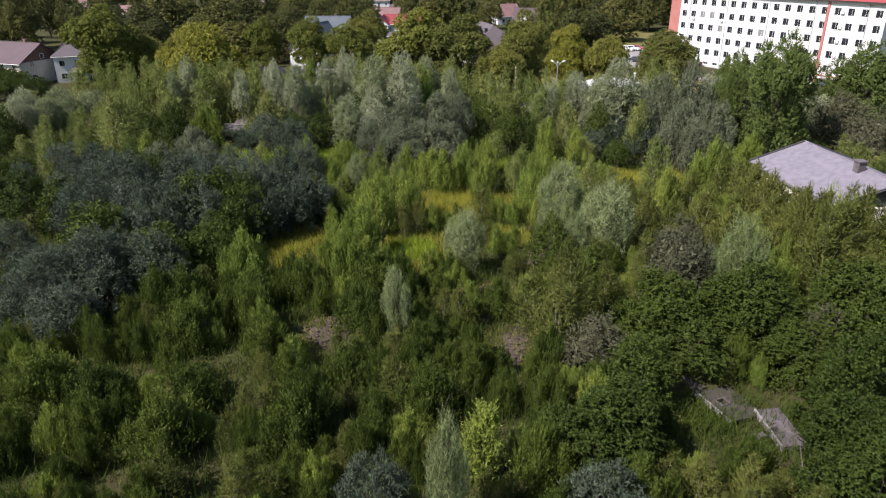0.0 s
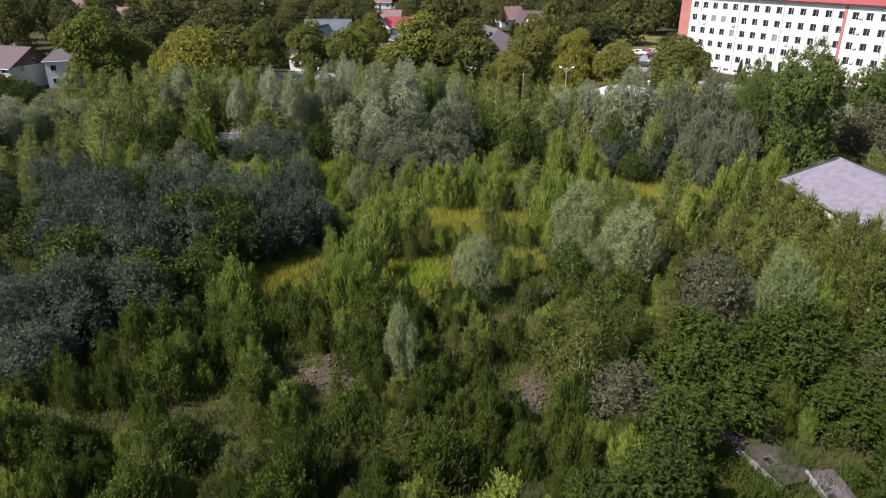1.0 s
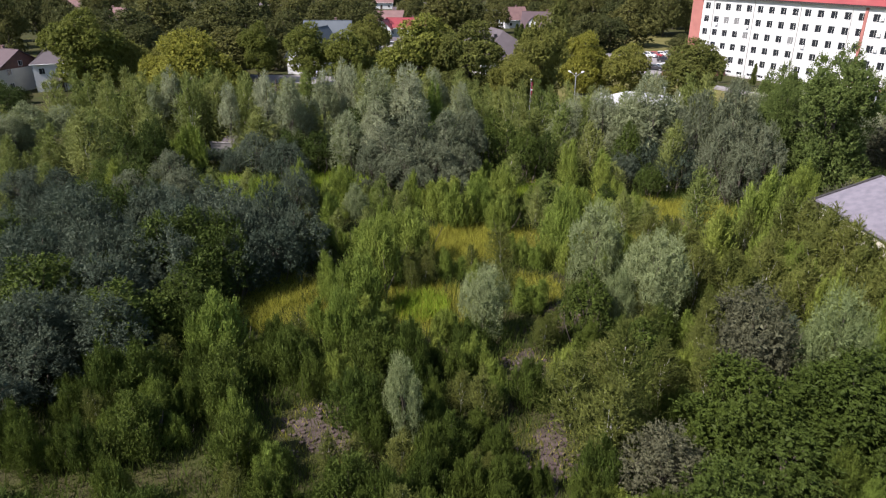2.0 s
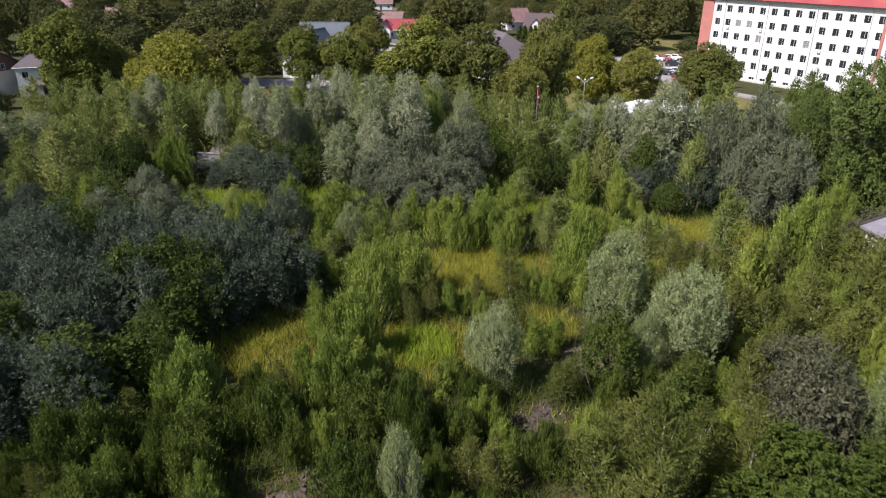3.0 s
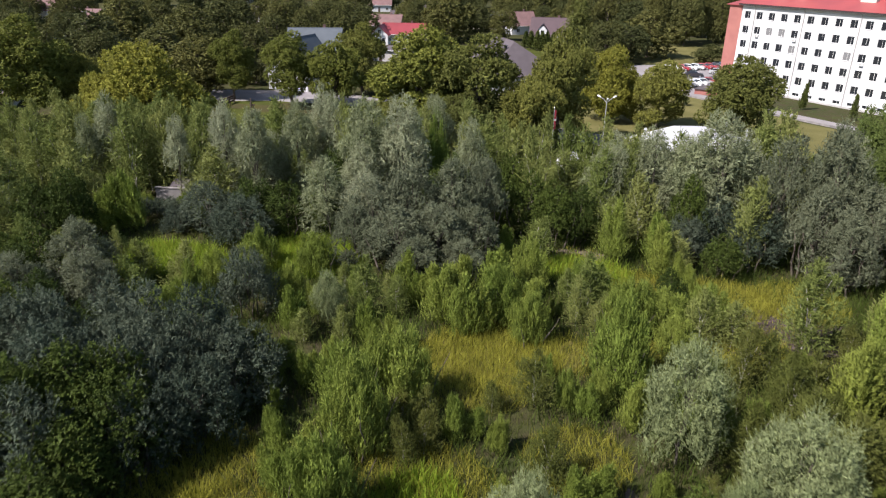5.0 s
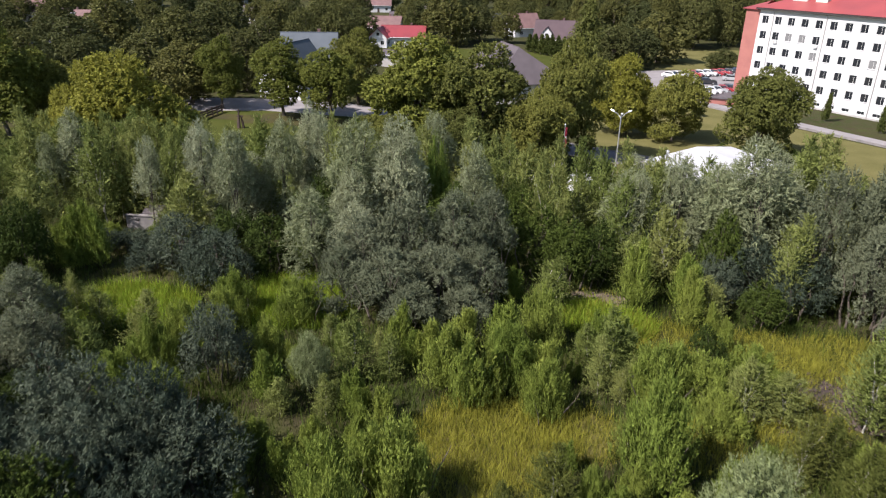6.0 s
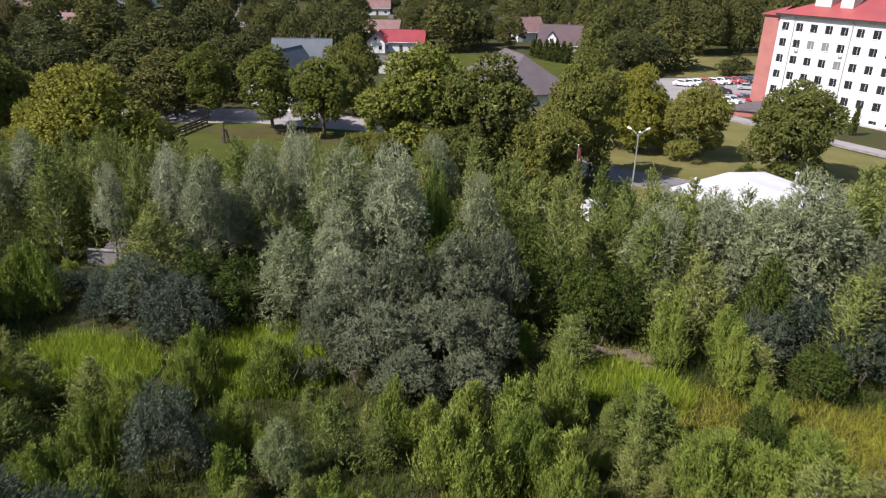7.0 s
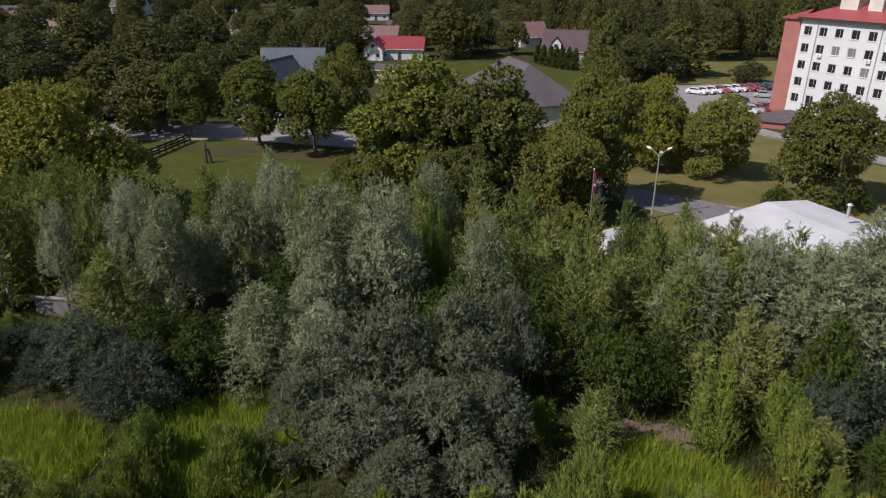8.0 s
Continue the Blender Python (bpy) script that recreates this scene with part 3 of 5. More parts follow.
def window(parent, m, w, h, pane=None, label=""):
    key = (w, h)
    if key not in WINDOW_MESHES:
        p = Shape().poly([(-w / 2 + 0.05, -0.015, -h / 2 + 0.05), (w / 2 - 0.05, -0.015, -h / 2 + 0.05), (w / 2 - 0.05, -0.015, h / 2 - 0.05), (-w / 2 + 0.05, -0.015, h / 2 - 0.05)])
        WINDOW_MESHES[key] = (ring(w, h, 0.06, 0.05).mesh("window", FRAME_PAINT), {g.name: p.mesh("pane", g) for g in (GLASS, BLIND)})
    frame_mesh, panes = WINDOW_MESHES[key]
    ob = part("window", frame_mesh, None, parent, label, m)
    part("pane", panes[(pane or GLASS).name], None, ob)
    return ob


def house(x, y, rot, length, width, eave, ridge, wall_mat, roof_mat, label, hip=0.0, windows=3, chimney=True, name="house", over=0.5, gable_mat=None):
    """A house with its ridge along its own x; the front looks to -y before turning."""
    ob = thing(name, pose(x, y, 0, 0, 0, rot), label, "house")
    a, b = length / 2, width / 2
    part("wall", Shape().box(-a, a, -b, b, -0.2, eave), wall_mat, ob)
    slope = (ridge - eave) / b
    e = eave - over * slope
    r = a + over - hip * (b + over)
    low = [(-a - over, -b - over, e), (a + over, -b - over, e), (a + over, b + over, e), (-a - over, b + over, e)]
    top = [(-r, 0, ridge), (r, 0, ridge)]
    roof = Shape()
    for lift in (0.0, 0.16):
        L = [(p[0], p[1], p[2] + lift) for p in low]
        T = [(p[0], p[1], p[2] + lift) for p in top]
        faces = ([L[0], L[1], T[1], T[0]], [L[2], L[3], T[0], T[1]])
        for fc in faces:
            roof.poly(fc if lift else fc[::-1])
        if hip:
            roof.poly([L[1], L[2], T[1]]).poly([L[3], L[0], T[0]])
    for i in range(4):
        p, q = low[i], low[(i + 1) % 4]
        if hip or i in (0, 2):
            roof.poly([p, q, (q[0], q[1], q[2] + 0.16), (p[0], p[1], p[2] + 0.16)])
    if not hip:
        for sx in (-1, 1):
            k = sx * (a + over)
            for s2 in (-1, 1):
                roof.poly([(k, s2 * (b + over), e), (k, 0, ridge), (k, 0, ridge + 0.16), (k, s2 * (b + over), e + 0.16)])
            part("gable", Shape().poly([(sx * (a - 0.02), -b, eave), (sx * (a - 0.02), b, eave), (sx * (a - 0.02), 0, ridge)]), gable_mat or wall_mat, ob)
    roof_ob = part("roof", roof, roof_mat, ob)
    part("ridge_cap", Shape().tube([(-r, 0, ridge + 0.17), (r, 0, ridge + 0.17)], [0.09, 0.09], 6), roof_mat, roof_ob)
    part("gutter", Shape().tube([(-a - over, -b - over - 0.06, e + 0.05), (a + over, -b - over - 0.06, e + 0.05)], [0.07, 0.07], 6), WHITE_METAL, ob)
    if chimney:
        ch = Shape().box(-0.3, 0.3, -0.3, 0.3, ridge - 1.2, ridge + 0.7).box(-0.36, 0.36, -0.36, 0.36, ridge + 0.7, ridge + 0.8)
        part("chimney", ch, PINK_ROOF, roof_ob, "", pose(length * 0.18, 0.5, 0))
    storeys = max(1, round((eave - 0.2) / 2.9))
    for s in range(storeys):
        zc = 1.5 + 2.8 * s
        for i in range(windows):
            px = -a + length * (i + 0.5) / windows
            if s == 0 and i == windows // 2:
                part("door", Shape().box(px - 0.5, px + 0.5, -b - 0.06, -b + 0.02, 0.05, 2.1), WOOD, ob, "brown wooden front door")
            else:
                window(ob, pose(px, -b, zc), 1.2, 1.25)
            window(ob, pose(px, b, zc, 0, 0, 180), 1.2, 1.25)
        for sx in (-1, 1):
            for q in (-0.25, 0.25):
                window(ob, pose(sx * a, q * width, zc, 0, 0, 90 * sx), 1.1, 1.2)
    if ridge - eave > 2.2 and not hip:
        for sx in (-1, 1):
            window(ob, pose(sx * (a - 0.01), 0, eave + 0.9, 0, 0, 90 * sx), 1.0, 1.1)
    return ob


# ---- the white five-storey building ----
def office_building():
    BAY, N = 2.937, 18
    ob = thing("apartment_building", pose(63.527, 186.328, 0, 0, 0, math.degrees(math.atan2(-0.859, 0.512))),
               "white five-storey block with a red hipped roof and rows of windows", "building")
    s0, s1, depth, eave = -1.44, BAY * N - 1.4, 15.0, 17.6
    rows = [(3.68 + 3.0 * k, 1.55) for k in range(5)] + [(0.95, 0.65)]
    wide = 1.5
    # the front wall, with openings that go through it
    xs = sorted({s0, s1} | {BAY * c + k * wide / 2 for c in range(N) for k in (-1, 1)})
    zs = sorted({-0.8, eave} | {z + k * h / 2 for z, h in rows for k in (-1, 1)})
    wall = Shape()
    deep = 0.14

    def is_open(x, z):
        return any(abs(x - BAY * c) < wide / 2 for c in range(N)) and any(abs(z - zc) < h / 2 for zc, h in rows)
    for x0, x1 in zip(xs, xs[1:]):
        for z0, z1 in zip(zs, zs[1:]):
            if is_open((x0 + x1) / 2, (z0 + z1) / 2):
                wall.poly([(x0, 0, z0), (x1, 0, z0), (x1, deep, z0), (x0, deep, z0)])
                wall.poly([(x0, deep, z1), (x1, deep, z1), (x1, 0, z1), (x0, 0, z1)])
                wall.poly([(x0, 0, z0), (x0, deep, z0), (x0, deep, z1), (x0, 0, z1)])
                wall.poly([(x1, deep, z0), (x1, 0, z0), (x1, 0, z1), (x1, deep, z1)])
            else:
                wall.poly([(x0, 0, z0), (x1, 0, z0), (x1, 0, z1), (x0, 0, z1)])
    wall.box(s0, s1, deep + 0.06, depth, -0.8, eave)
    part("wall", wall, WHITE, ob)
    rng = random.Random(11)
    for c in range(N):
        for k, (z, h) in enumerate(rows):
            pale = rng.random() < 0.05 and k < 5
            win = window(ob, pose(BAY * c, deep - 0.03, z), wide, h, BLIND if pale else GLASS)
            if k < 5:
                part("sill", SILL, None, win)
    # downpipes, red parts
    for s in (1.85, 13.2, 24.8, 36.2, 47.8):
        pipe = part("downpipe", Shape().tube([(s, -0.12, 0.2), (s, -0.12, 17.2), (s, -0.5, 17.6)], [0.07] * 3, 8), GREY_WALL, ob)
        part("bracket", Shape().box(s - 0.1, s + 0.1, -0.12, 0.0, 6.0, 6.05).box(s - 0.1, s + 0.1, -0.12, 0.0, 12.0, 12.05), GREY_WALL, pipe)
    part("red_band", Shape().box(38.75, 39.35, -0.18, 0.0, -0.5, eave), RED_WALL, ob, "narrow red vertical band")
    part("plinth", Shape().box(s0, s1, -0.05, 0.0, -0.8, 0.35), GREY_WALL, ob)
    part("stair_tower", Shape().box(s0 - 3.6, s0, 0.35, depth - 2.0, -0.8, eave - 0.1), RED_WALL, ob, "brick-red stair tower at the end of the block")
    # roof with a dark eaves board
    part("eaves_board", Shape().box(s0 - 0.6, s1 + 0.6, -0.75, depth + 0.6, eave, eave + 0.35), DARK_METAL, ob)
    e0, e1, f0, f1, zr, ze = s0 - 0.7, s1 + 0.7, -0.85, depth + 0.7, eave + 3.6, eave + 0.36
    ym = (f0 + f1) / 2
    roof = Shape()
    A, B, C, D = (e0, f0, ze), (e1, f0, ze), (e1, f1, ze), (e0, f1, ze)
    P, Q = (e0 + 7.5, ym, zr), (e1 - 7.5, ym, zr)
    roof.poly([A, B, Q, P]).poly([C, D, P, Q]).poly([D, A, P]).poly([B, C, Q]).poly([D, C, B, A])
    roof_ob = part("roof", roof, RED_ROOF, ob)
    for x, w in ((3.2, 3.2), (8.2, 2.4), (22, 3.0), (34, 2.6)):
        part("roof_vent", Shape().box(x, x + w, 3.0, 5.6, ze + 0.8, zr + 0.9).box(x - 0.15, x + w + 0.15, 2.85, 5.75, zr + 0.9, zr + 1.05), CREAM, roof_ob, "cream ventilation box on the roof")
    tower_roof = Shape().poly([(s0 - 4.2, -0.1, eave), (s0 - 0.3, -0.1, eave), (s0 - 1.6, 5.5, eave + 1.5)])
    tower_roof.poly([(s0 - 4.2, depth - 2, eave), (s0 - 4.2, -0.1, eave), (s0 - 1.6, 5.5, eave + 1.5)]).box(s0 - 4.2, s0, -0.1, depth - 2, eave - 0.15, eave)
    part("tower_roof", tower_roof, RED_ROOF, ob)
    # air conditioners below some windows, entrance canopy
    for c, k in ((1, 3), (4, 3), (14, 4), (14, 3), (14, 2), (14, 1), (14, 0), (9, 2)):
        x, z = BAY * c + (1.25 if c == 14 else 0.3), rows[k][0] - (0.1 if c == 14 else 1.05)
        unit_ob = part("air_conditioner", Shape().box(x - 0.4, x + 0.4, -0.4, -0.06, z - 0.28, z + 0.28), WHITE_METAL, ob, "white outdoor air-conditioning unit")
        part("fan_grille", Shape().tube([(x - 0.08, -0.43, z), (x - 0.08, -0.4, z)], [0.22, 0.22], 12), GREY_WALL, unit_ob)
    part("entrance_canopy", Shape().box(39.4, 46.5, -3.0, 0.0, 1.9, 2.3), RED_WALL, ob, "red and white entrance canopy")
    part("canopy_edge", Shape().box(39.3, 46.6, -3.1, -3.0, 2.05, 2.4), WHITE, ob)
    for x in (39.7, 46.2):
        part("canopy_post", Shape().tube([(x, -2.8, -0.3), (x, -2.8, 1.9)], [0.12, 0.12], 8), WHITE, ob)
    return ob


SILL = Shape().box(-0.8, 0.8, -0.2, 0.03, -0.84, -0.80).mesh("sill", METAL)
office_building()


def low_annex():
    """The low brick-red annex with a dark flat roof in front of the end of the block."""
    ob = thing("annex", pose(58, 180, 0), "low brick-red annex with a dark flat roof", "annex")
    out = [(-6.3, -1.8), (-0.5, -4.7), (9.3, -1.4), (4.8, 6.6), (0, 4.2), (-3.8, 1.2)]
    part("wall", Shape().prism(out, -0.3, 1.1), RED_WALL, ob)
    part("roof", Shape().prism([(x - (0.25 if x < 0 else 0), y + (0.2 if y > 2 else -0.2)) for x, y in out], 1.1, 1.25), DARK_CONCRETE, ob)
    return ob


low_annex()


def flat_hall():
    """The hall with the white membrane roof, its low parapet, vents and pipes."""
    ob = thing("hall", pose(20.7, 110.5, 0, 0, 0, math.degrees(math.atan2(-0.925, 0.38))), "low hall with a bright white membrane roof behind the willows", "hall")
    L, W, z = 9.6, 11.0, 7.2
    part("wall", Shape().box(0, L, 0, W, -0.2, z - 0.3), WHITE, ob)
    roof = Shape()
    roof.poly([(-0.5, -0.5, z - 0.1), (L + 0.5, -0.5, z - 0.1), (L + 0.5, W * 0.6, z + 0.75), (-0.5, W * 0.6, z + 0.75)])
    roof.poly([(-0.5, W * 0.6, z + 0.75), (L + 0.5, W * 0.6, z + 0.75), (L + 0.5, W + 0.5, z + 0.3), (-0.5, W + 0.5, z + 0.3)])
    roof.poly([(-0.5, -0.5, z - 0.35), (-0.5, -0.5, z - 0.1), (-0.5, W * 0.6, z + 0.75), (-0.5, W + 0.5, z + 0.3), (-0.5, W + 0.5, z - 0.35)])
    roof.poly([(-0.5, -0.5, z - 0.35), (L + 0.5, -0.5, z - 0.35), (L + 0.5, -0.5, z - 0.1), (-0.5, -0.5, z - 0.1)])
    roof.poly([(L + 0.5, -0.5, z - 0.35), (L + 0.5, W + 0.5, z - 0.35), (L + 0.5, W + 0.5, z + 0.3), (L + 0.5, W * 0.6, z + 0.75), (L + 0.5, -0.5, z - 0.1)])
    roof_ob = part("roof", roof, WHITE_FELT, ob)
    for px, py, hh in ((1.0, 1.2, 0.9), (4.5, 3.6, 0.6), (5.5, 9.0, 0.9), (8.2, 9.6, 0.5), (8.0, 3.4, 0.6)):
        zb = z - 0.1 + (py + 0.5) * 0.135
        pipe = part("roof_pipe", Shape().tube([(px, py, zb - 0.1), (px, py, zb + hh)], [0.12, 0.12], 8), METAL, roof_ob)
        part("cowl", Shape().tube([(px, py, zb + hh + 0.02), (px, py, zb + hh + 0.18)], [0.26, 0.12], 10), METAL, pipe)
    for px in (1.6, 4.8, 8.0):
        for zc in (2.0, 5.0):
            window(ob, pose(px, 0, zc), 1.5, 1.4)
    for py in (2.4, 6.5, 9.4):
        window(ob, pose(0, py, 5.0, 0, 0, -90), 1.5, 1.4)
    return ob


flat_hall()


def grey_ruin():
    """The abandoned block with a weathered grey felt roof."""
    ob = thing("abandoned_building", pose(38.2, 66.6, 0, 0, 0, -86), "abandoned pale building with a weathered grey felt roof", "building")
    L, b, zr, ze = 14.5, 5.6, 8.8, 6.8
    part("wall", Shape().box(0.4, L, -b + 0.4, b - 0.4, -0.2, ze - 0.05), CREAM, ob)
    roof = Shape()
    for lift, s in ((0, -1), (0.22, 1)):
        a = [(0, -b, ze + lift), (L, -b, ze + lift), (L, 0, zr + lift), (0, 0, zr + lift), (0, b, ze + lift), (L, b, ze + lift)]
        roof.poly([a[0], a[1], a[2], a[3]]).poly([a[3], a[2], a[5], a[4]])
    roof.poly([(0, -b, ze), (0, -b, ze + 0.22), (L, -b, ze + 0.22), (L, -b, ze)])
    roof.poly([(0, -b, ze), (0, 0, zr), (0, b, ze), (0, b, ze + 0.22), (0, 0, zr + 0.22), (0, -b, ze + 0.22)])
    roof_ob = part("roof", roof, GREY_FELT, ob)
    part("gable", Shape().poly([(0.42, -b + 0.4, ze - 0.05), (0.42, b - 0.4, ze - 0.05), (0.42, 0, zr)]), CREAM, ob)
    part("ridge_cap", Shape().tube([(0, 0.05, zr + 0.24), (L, 0.05, zr + 0.24)], [0.09, 0.09], 6), GREY_FELT, roof_ob, "dull grey metal ridge flashing")
    part("verge_board", Shape().tube([(0, -b, ze + 0.2), (0, 0, zr + 0.22)], [0.16, 0.16], 5), DARK_METAL, roof_ob)
    part("verge_board", Shape().tube([(0, b, ze + 0.2), (0, 0, zr + 0.22)], [0.16, 0.16], 5), DARK_METAL, roof_ob)
    ch = Shape().box(9.6, 10.4, -0.9, -0.2, zr - 0.6, zr + 0.9).box(9.5, 10.5, -1.0, -0.1, zr + 0.9, zr + 1.02)
    part("chimney", ch, DARK_CONCRETE, roof_ob, "dark square roof vent")
    # Dark blocks paint the shade of small gaps; the felt stays closed.
    for k in range(5):
        part("roof_hole", Shape().box(0.5 + 0.75 * k, 0.9 + 0.75 * k, -b + 0.5, -b + 0.75, ze + 0.36, ze + 0.40), DARK_METAL, roof_ob, "small dark block standing in for a shaded gap in the felt")
    for k in range(4):
        for zc in (1.9, 5.0):
            window(ob, pose(2.2 + 3.1 * k, -b + 0.4, zc), 1.5, 1.4)
    return ob


grey_ruin()

# houses of the settlement beyond the lawn
house(-97.8, 158.0, -20, 14.5, 12.0, 4.9, 8.4, CREAM, MAUVE_ROOF, "house with a mauve-brown metal roof and a brown gable", windows=4, gable_mat=BROWN_WALL)
white_house = house(-86.0, 158.4, 22, 6.4, 7.6, 6.0, 8.6, WHITE, DARK_ROOF, "white two-storey house with a grey hipped roof and a porch", hip=1.0, windows=2)
porch = part("porch_roof", Shape().poly([(-0.3, -6.1, 2.5), (2.9, -6.1, 2.5), (2.1, -3.8, 3.5), (0.5, -3.8, 3.5)]).poly([(-0.3, -3.8, 2.5), (-0.3, -6.1, 2.5), (0.5, -3.8, 3.5)]).poly([(2.9, -6.1, 2.5), (2.9, -3.8, 2.5), (2.1, -3.8, 3.5)]).box(-0.3, 2.9, -6.1, -3.8, 2.38, 2.496), DARK_ROOF, white_house, "dark hipped porch roof")
for px in (-0.1, 2.7):
    part("porch_post", Shape().box(px - 0.07, px + 0.07, -6.0, -5.86, 0, 2.38), WOOD, porch)
house(-31.6, 193.0, 2, 11.5, 8.0, 6.6, 11.2, WHITE, BLUE_ROOF, "large house with a blue-grey metal roof", windows=4)
house(-33.2, 183.0, 70, 12.0, 9.6, 4.4, 10.3, WHITE, BLUE_ROOF, "gabled wing with a blue-grey roof and white trim", windows=3, chimney=False)
house(-15.5, 265.5, -4, 13.5, 9.0, 3.2, 6.0, WHITE, SIGNAL_ROOF, "low white house with a bright red roof", windows=3)
house(-22.5, 263.0, 80, 8.0, 5.5, 3.2, 5.7, WHITE, SIGNAL_ROOF, "white gabled wing with a red roof", windows=2, chimney=False)
house(-18.0, 226.0, -20, 13.0, 9.0, 3.0, 3.6, GREY_WALL, DARK_ROOF, "low grey garage with a nearly flat roof", windows=3, chimney=False)
hip_house = house(11.6, 188.0, -74, 25.0, 16.0, 4.0, 9.8, CREAM, DARK_ROOF, "long building with a dark hipped shingle roof", hip=0.9, windows=6, chimney=False)
for px in (-4.5, 1.0, 6.0):
    part("roof_vent", Shape().box(px - 0.3, px + 0.3, -2.6, -2.0, 7.6, 9.2).box(px - 0.4, px + 0.4, -2.7, -1.9, 9.2, 9.3), DARK_METAL, hip_house, "small dark roof vent")
dormer_house = house(32.0, 260.0, -14, 12.0, 11.0, 3.8, 8.6, WHITE, MAUVE_ROOF, "house with a steep mauve-brown roof and white dormer", windows=3)
dormer = part("dormer", Shape().prism([(-3.6, -5.4), (-0.8, -5.4), (-0.8, -2.0), (-3.6, -2.0)], 4.0, 5.4).poly([(-3.6, -5.4, 5.4), (-0.8, -5.4, 5.4), (-2.2, -5.4, 7.0)]), WHITE, dormer_house, "white gabled dormer")
part("dormer_roof", Shape().poly([(-3.9, -5.7, 5.3), (-2.2, -5.7, 7.15), (-2.2, -1.2, 7.15), (-3.9, -2.6, 5.3)]).poly([(-2.2, -5.7, 7.15), (-0.5, -5.7, 5.3), (-0.5, -2.6, 5.3), (-2.2, -1.2, 7.15)]), MAUVE_ROOF, dormer)
window(dormer_house, pose(-2.2, -5.42, 4.8), 1.1, 1.1)
house(25.5, 298.0, 20, 10.0, 9.0, 3.4, 7.6, WHITE, PINK_ROOF, "white house with a pinkish tiled roof", windows=2)
house(-24.0, 292.0, -8, 12.0, 9.0, 3.4, 6.6, GREY_WALL, PINK_ROOF, "grey house with a faded pinkish roof", windows=3)
house(-13.5, 313.0, 84, 9.0, 7.5, 4.4, 8.0, WHITE, DARK_ROOF, "small white gabled house", windows=2)
house(-20.0, 328.0, 0, 9.0, 7.0, 3.0, 5.4, WHITE, DARK_ROOF, "white bungalow with a dark roof", windows=3)
house(14.0, 316.0, 5, 12.0, 9.0, 3.2, 6.0, CREAM, BLUE_ROOF, "cream house with a grey roof among trees", windows=3)
house(-171.0, 332.0, 12, 11.0, 9.0, 4.0, 8.0, CREAM, PINK_ROOF, "house with a brown gabled roof", windows=3)
house(-150.0, 312.0, 8, 10.0, 9.0, 3.4, 6.2, WHITE, DARK_ROOF, "white house with a dark grey roof", windows=3)
house(-106.0, 226.0, 20, 10.0, 8.0, 3.0, 5.2, GREY_WALL, VIOLET_ROOF, "shed with a violet-blue sheet roof", windows=2, chimney=False)
house(-121.0, 260.0, 15, 10.0, 8.0, 3.2, 5.8, GREY_WALL, DARK_ROOF, "grey house with a dark roof", windows=3)
long_house = house(-138.0, 298.0, -6, 16.0, 10.0, 4.0, 7.0, CREAM, PINK_ROOF, "long house with a brown roof and skylights", windows=4)
for i in range(8):
    px, drop = (-3.6 + 1.25 * (i % 4) + (2.4 if i % 4 > 1 else 0)), 1.6 + 1.5 * (i // 4)
    part("skylight", Shape().poly([(px, -drop - 1.1, 7.32 - 0.6 * (drop + 1.1)), (px + 0.95, -drop - 1.1, 7.32 - 0.6 * (drop + 1.1)), (px + 0.95, -drop, 7.32 - 0.6 * drop), (px, -drop, 7.32 - 0.6 * drop)]), BLIND, long_house, "pale skylight in the roof")
house(-161.0, 418.0, 4, 16.0, 10.0, 4.6, 7.6, WHITE, DARK_ROOF, "white house far behind the trees", windows=4)
house(-80.0, 334.0, -12, 10.0, 9.0, 3.2, 6.6, GREY_WALL, DARK_ROOF, "grey house with a steep dark roof", windows=3)
house(-70.0, 330.0, 6, 8.0, 6.0, 2.8, 4.2, WHITE, PALE_ASPHALT, "small white outbuilding with a pale roof", windows=2, chimney=False)
house(-114.0, 424.0, -4, 12.0, 9.0, 4.0, 7.0, WHITE, PINK_ROOF, "white house with a brownish roof", windows=3)
house(-196.0, 378.0, 10, 14.0, 9.0, 3.4, 6.6, CREAM, DARK_ROOF, "cream house with a dark roof", windows=3)
house(-36.0, 398.0, 3, 12.0, 9.0, 3.4, 6.4, WHITE, PINK_ROOF, "white house at the edge of the wood", windows=3)
house(-9.0, 340.0, 0, 9.0, 8.0, 4.4, 7.0, WHITE, DARK_ROOF, "white house behind the gardens", windows=2)
house(-70.0, 312.0, 20, 10.0, 8.0, 3.2, 6.0, WHITE, DARK_ROOF, "white house half hidden by trees", windows=3)

# ---- the single trees: x, y, height, crown width ----
for spec in (
    (10.6, 128.5, 12.4, 9), (-0.6, 129, 9.5, 9), (-11, 131, 8, 8), (3.2, 134, 16.4, 16), (15.4, 135, 17.2, 10),
    (44, 137, 13.2, 13.4), (34.8, 147, 11.2, 9.8), (-19, 173, 14.5, 11),
): plant("W", *spec)
for spec in (
    (-21.8, 158.5, 13, 11.6), (-31, 161.5, 13.8, 12), (-43.7, 167, 13.4, 9.4),
): plant("V", *spec)
for spec in (
    (-44.5, 129, 15.2, 19), (-52, 130, 11, 11), (-40, 133, 9.5, 10), (27.4, 151.5, 12.8, 12.6),
): plant("Y", *spec)
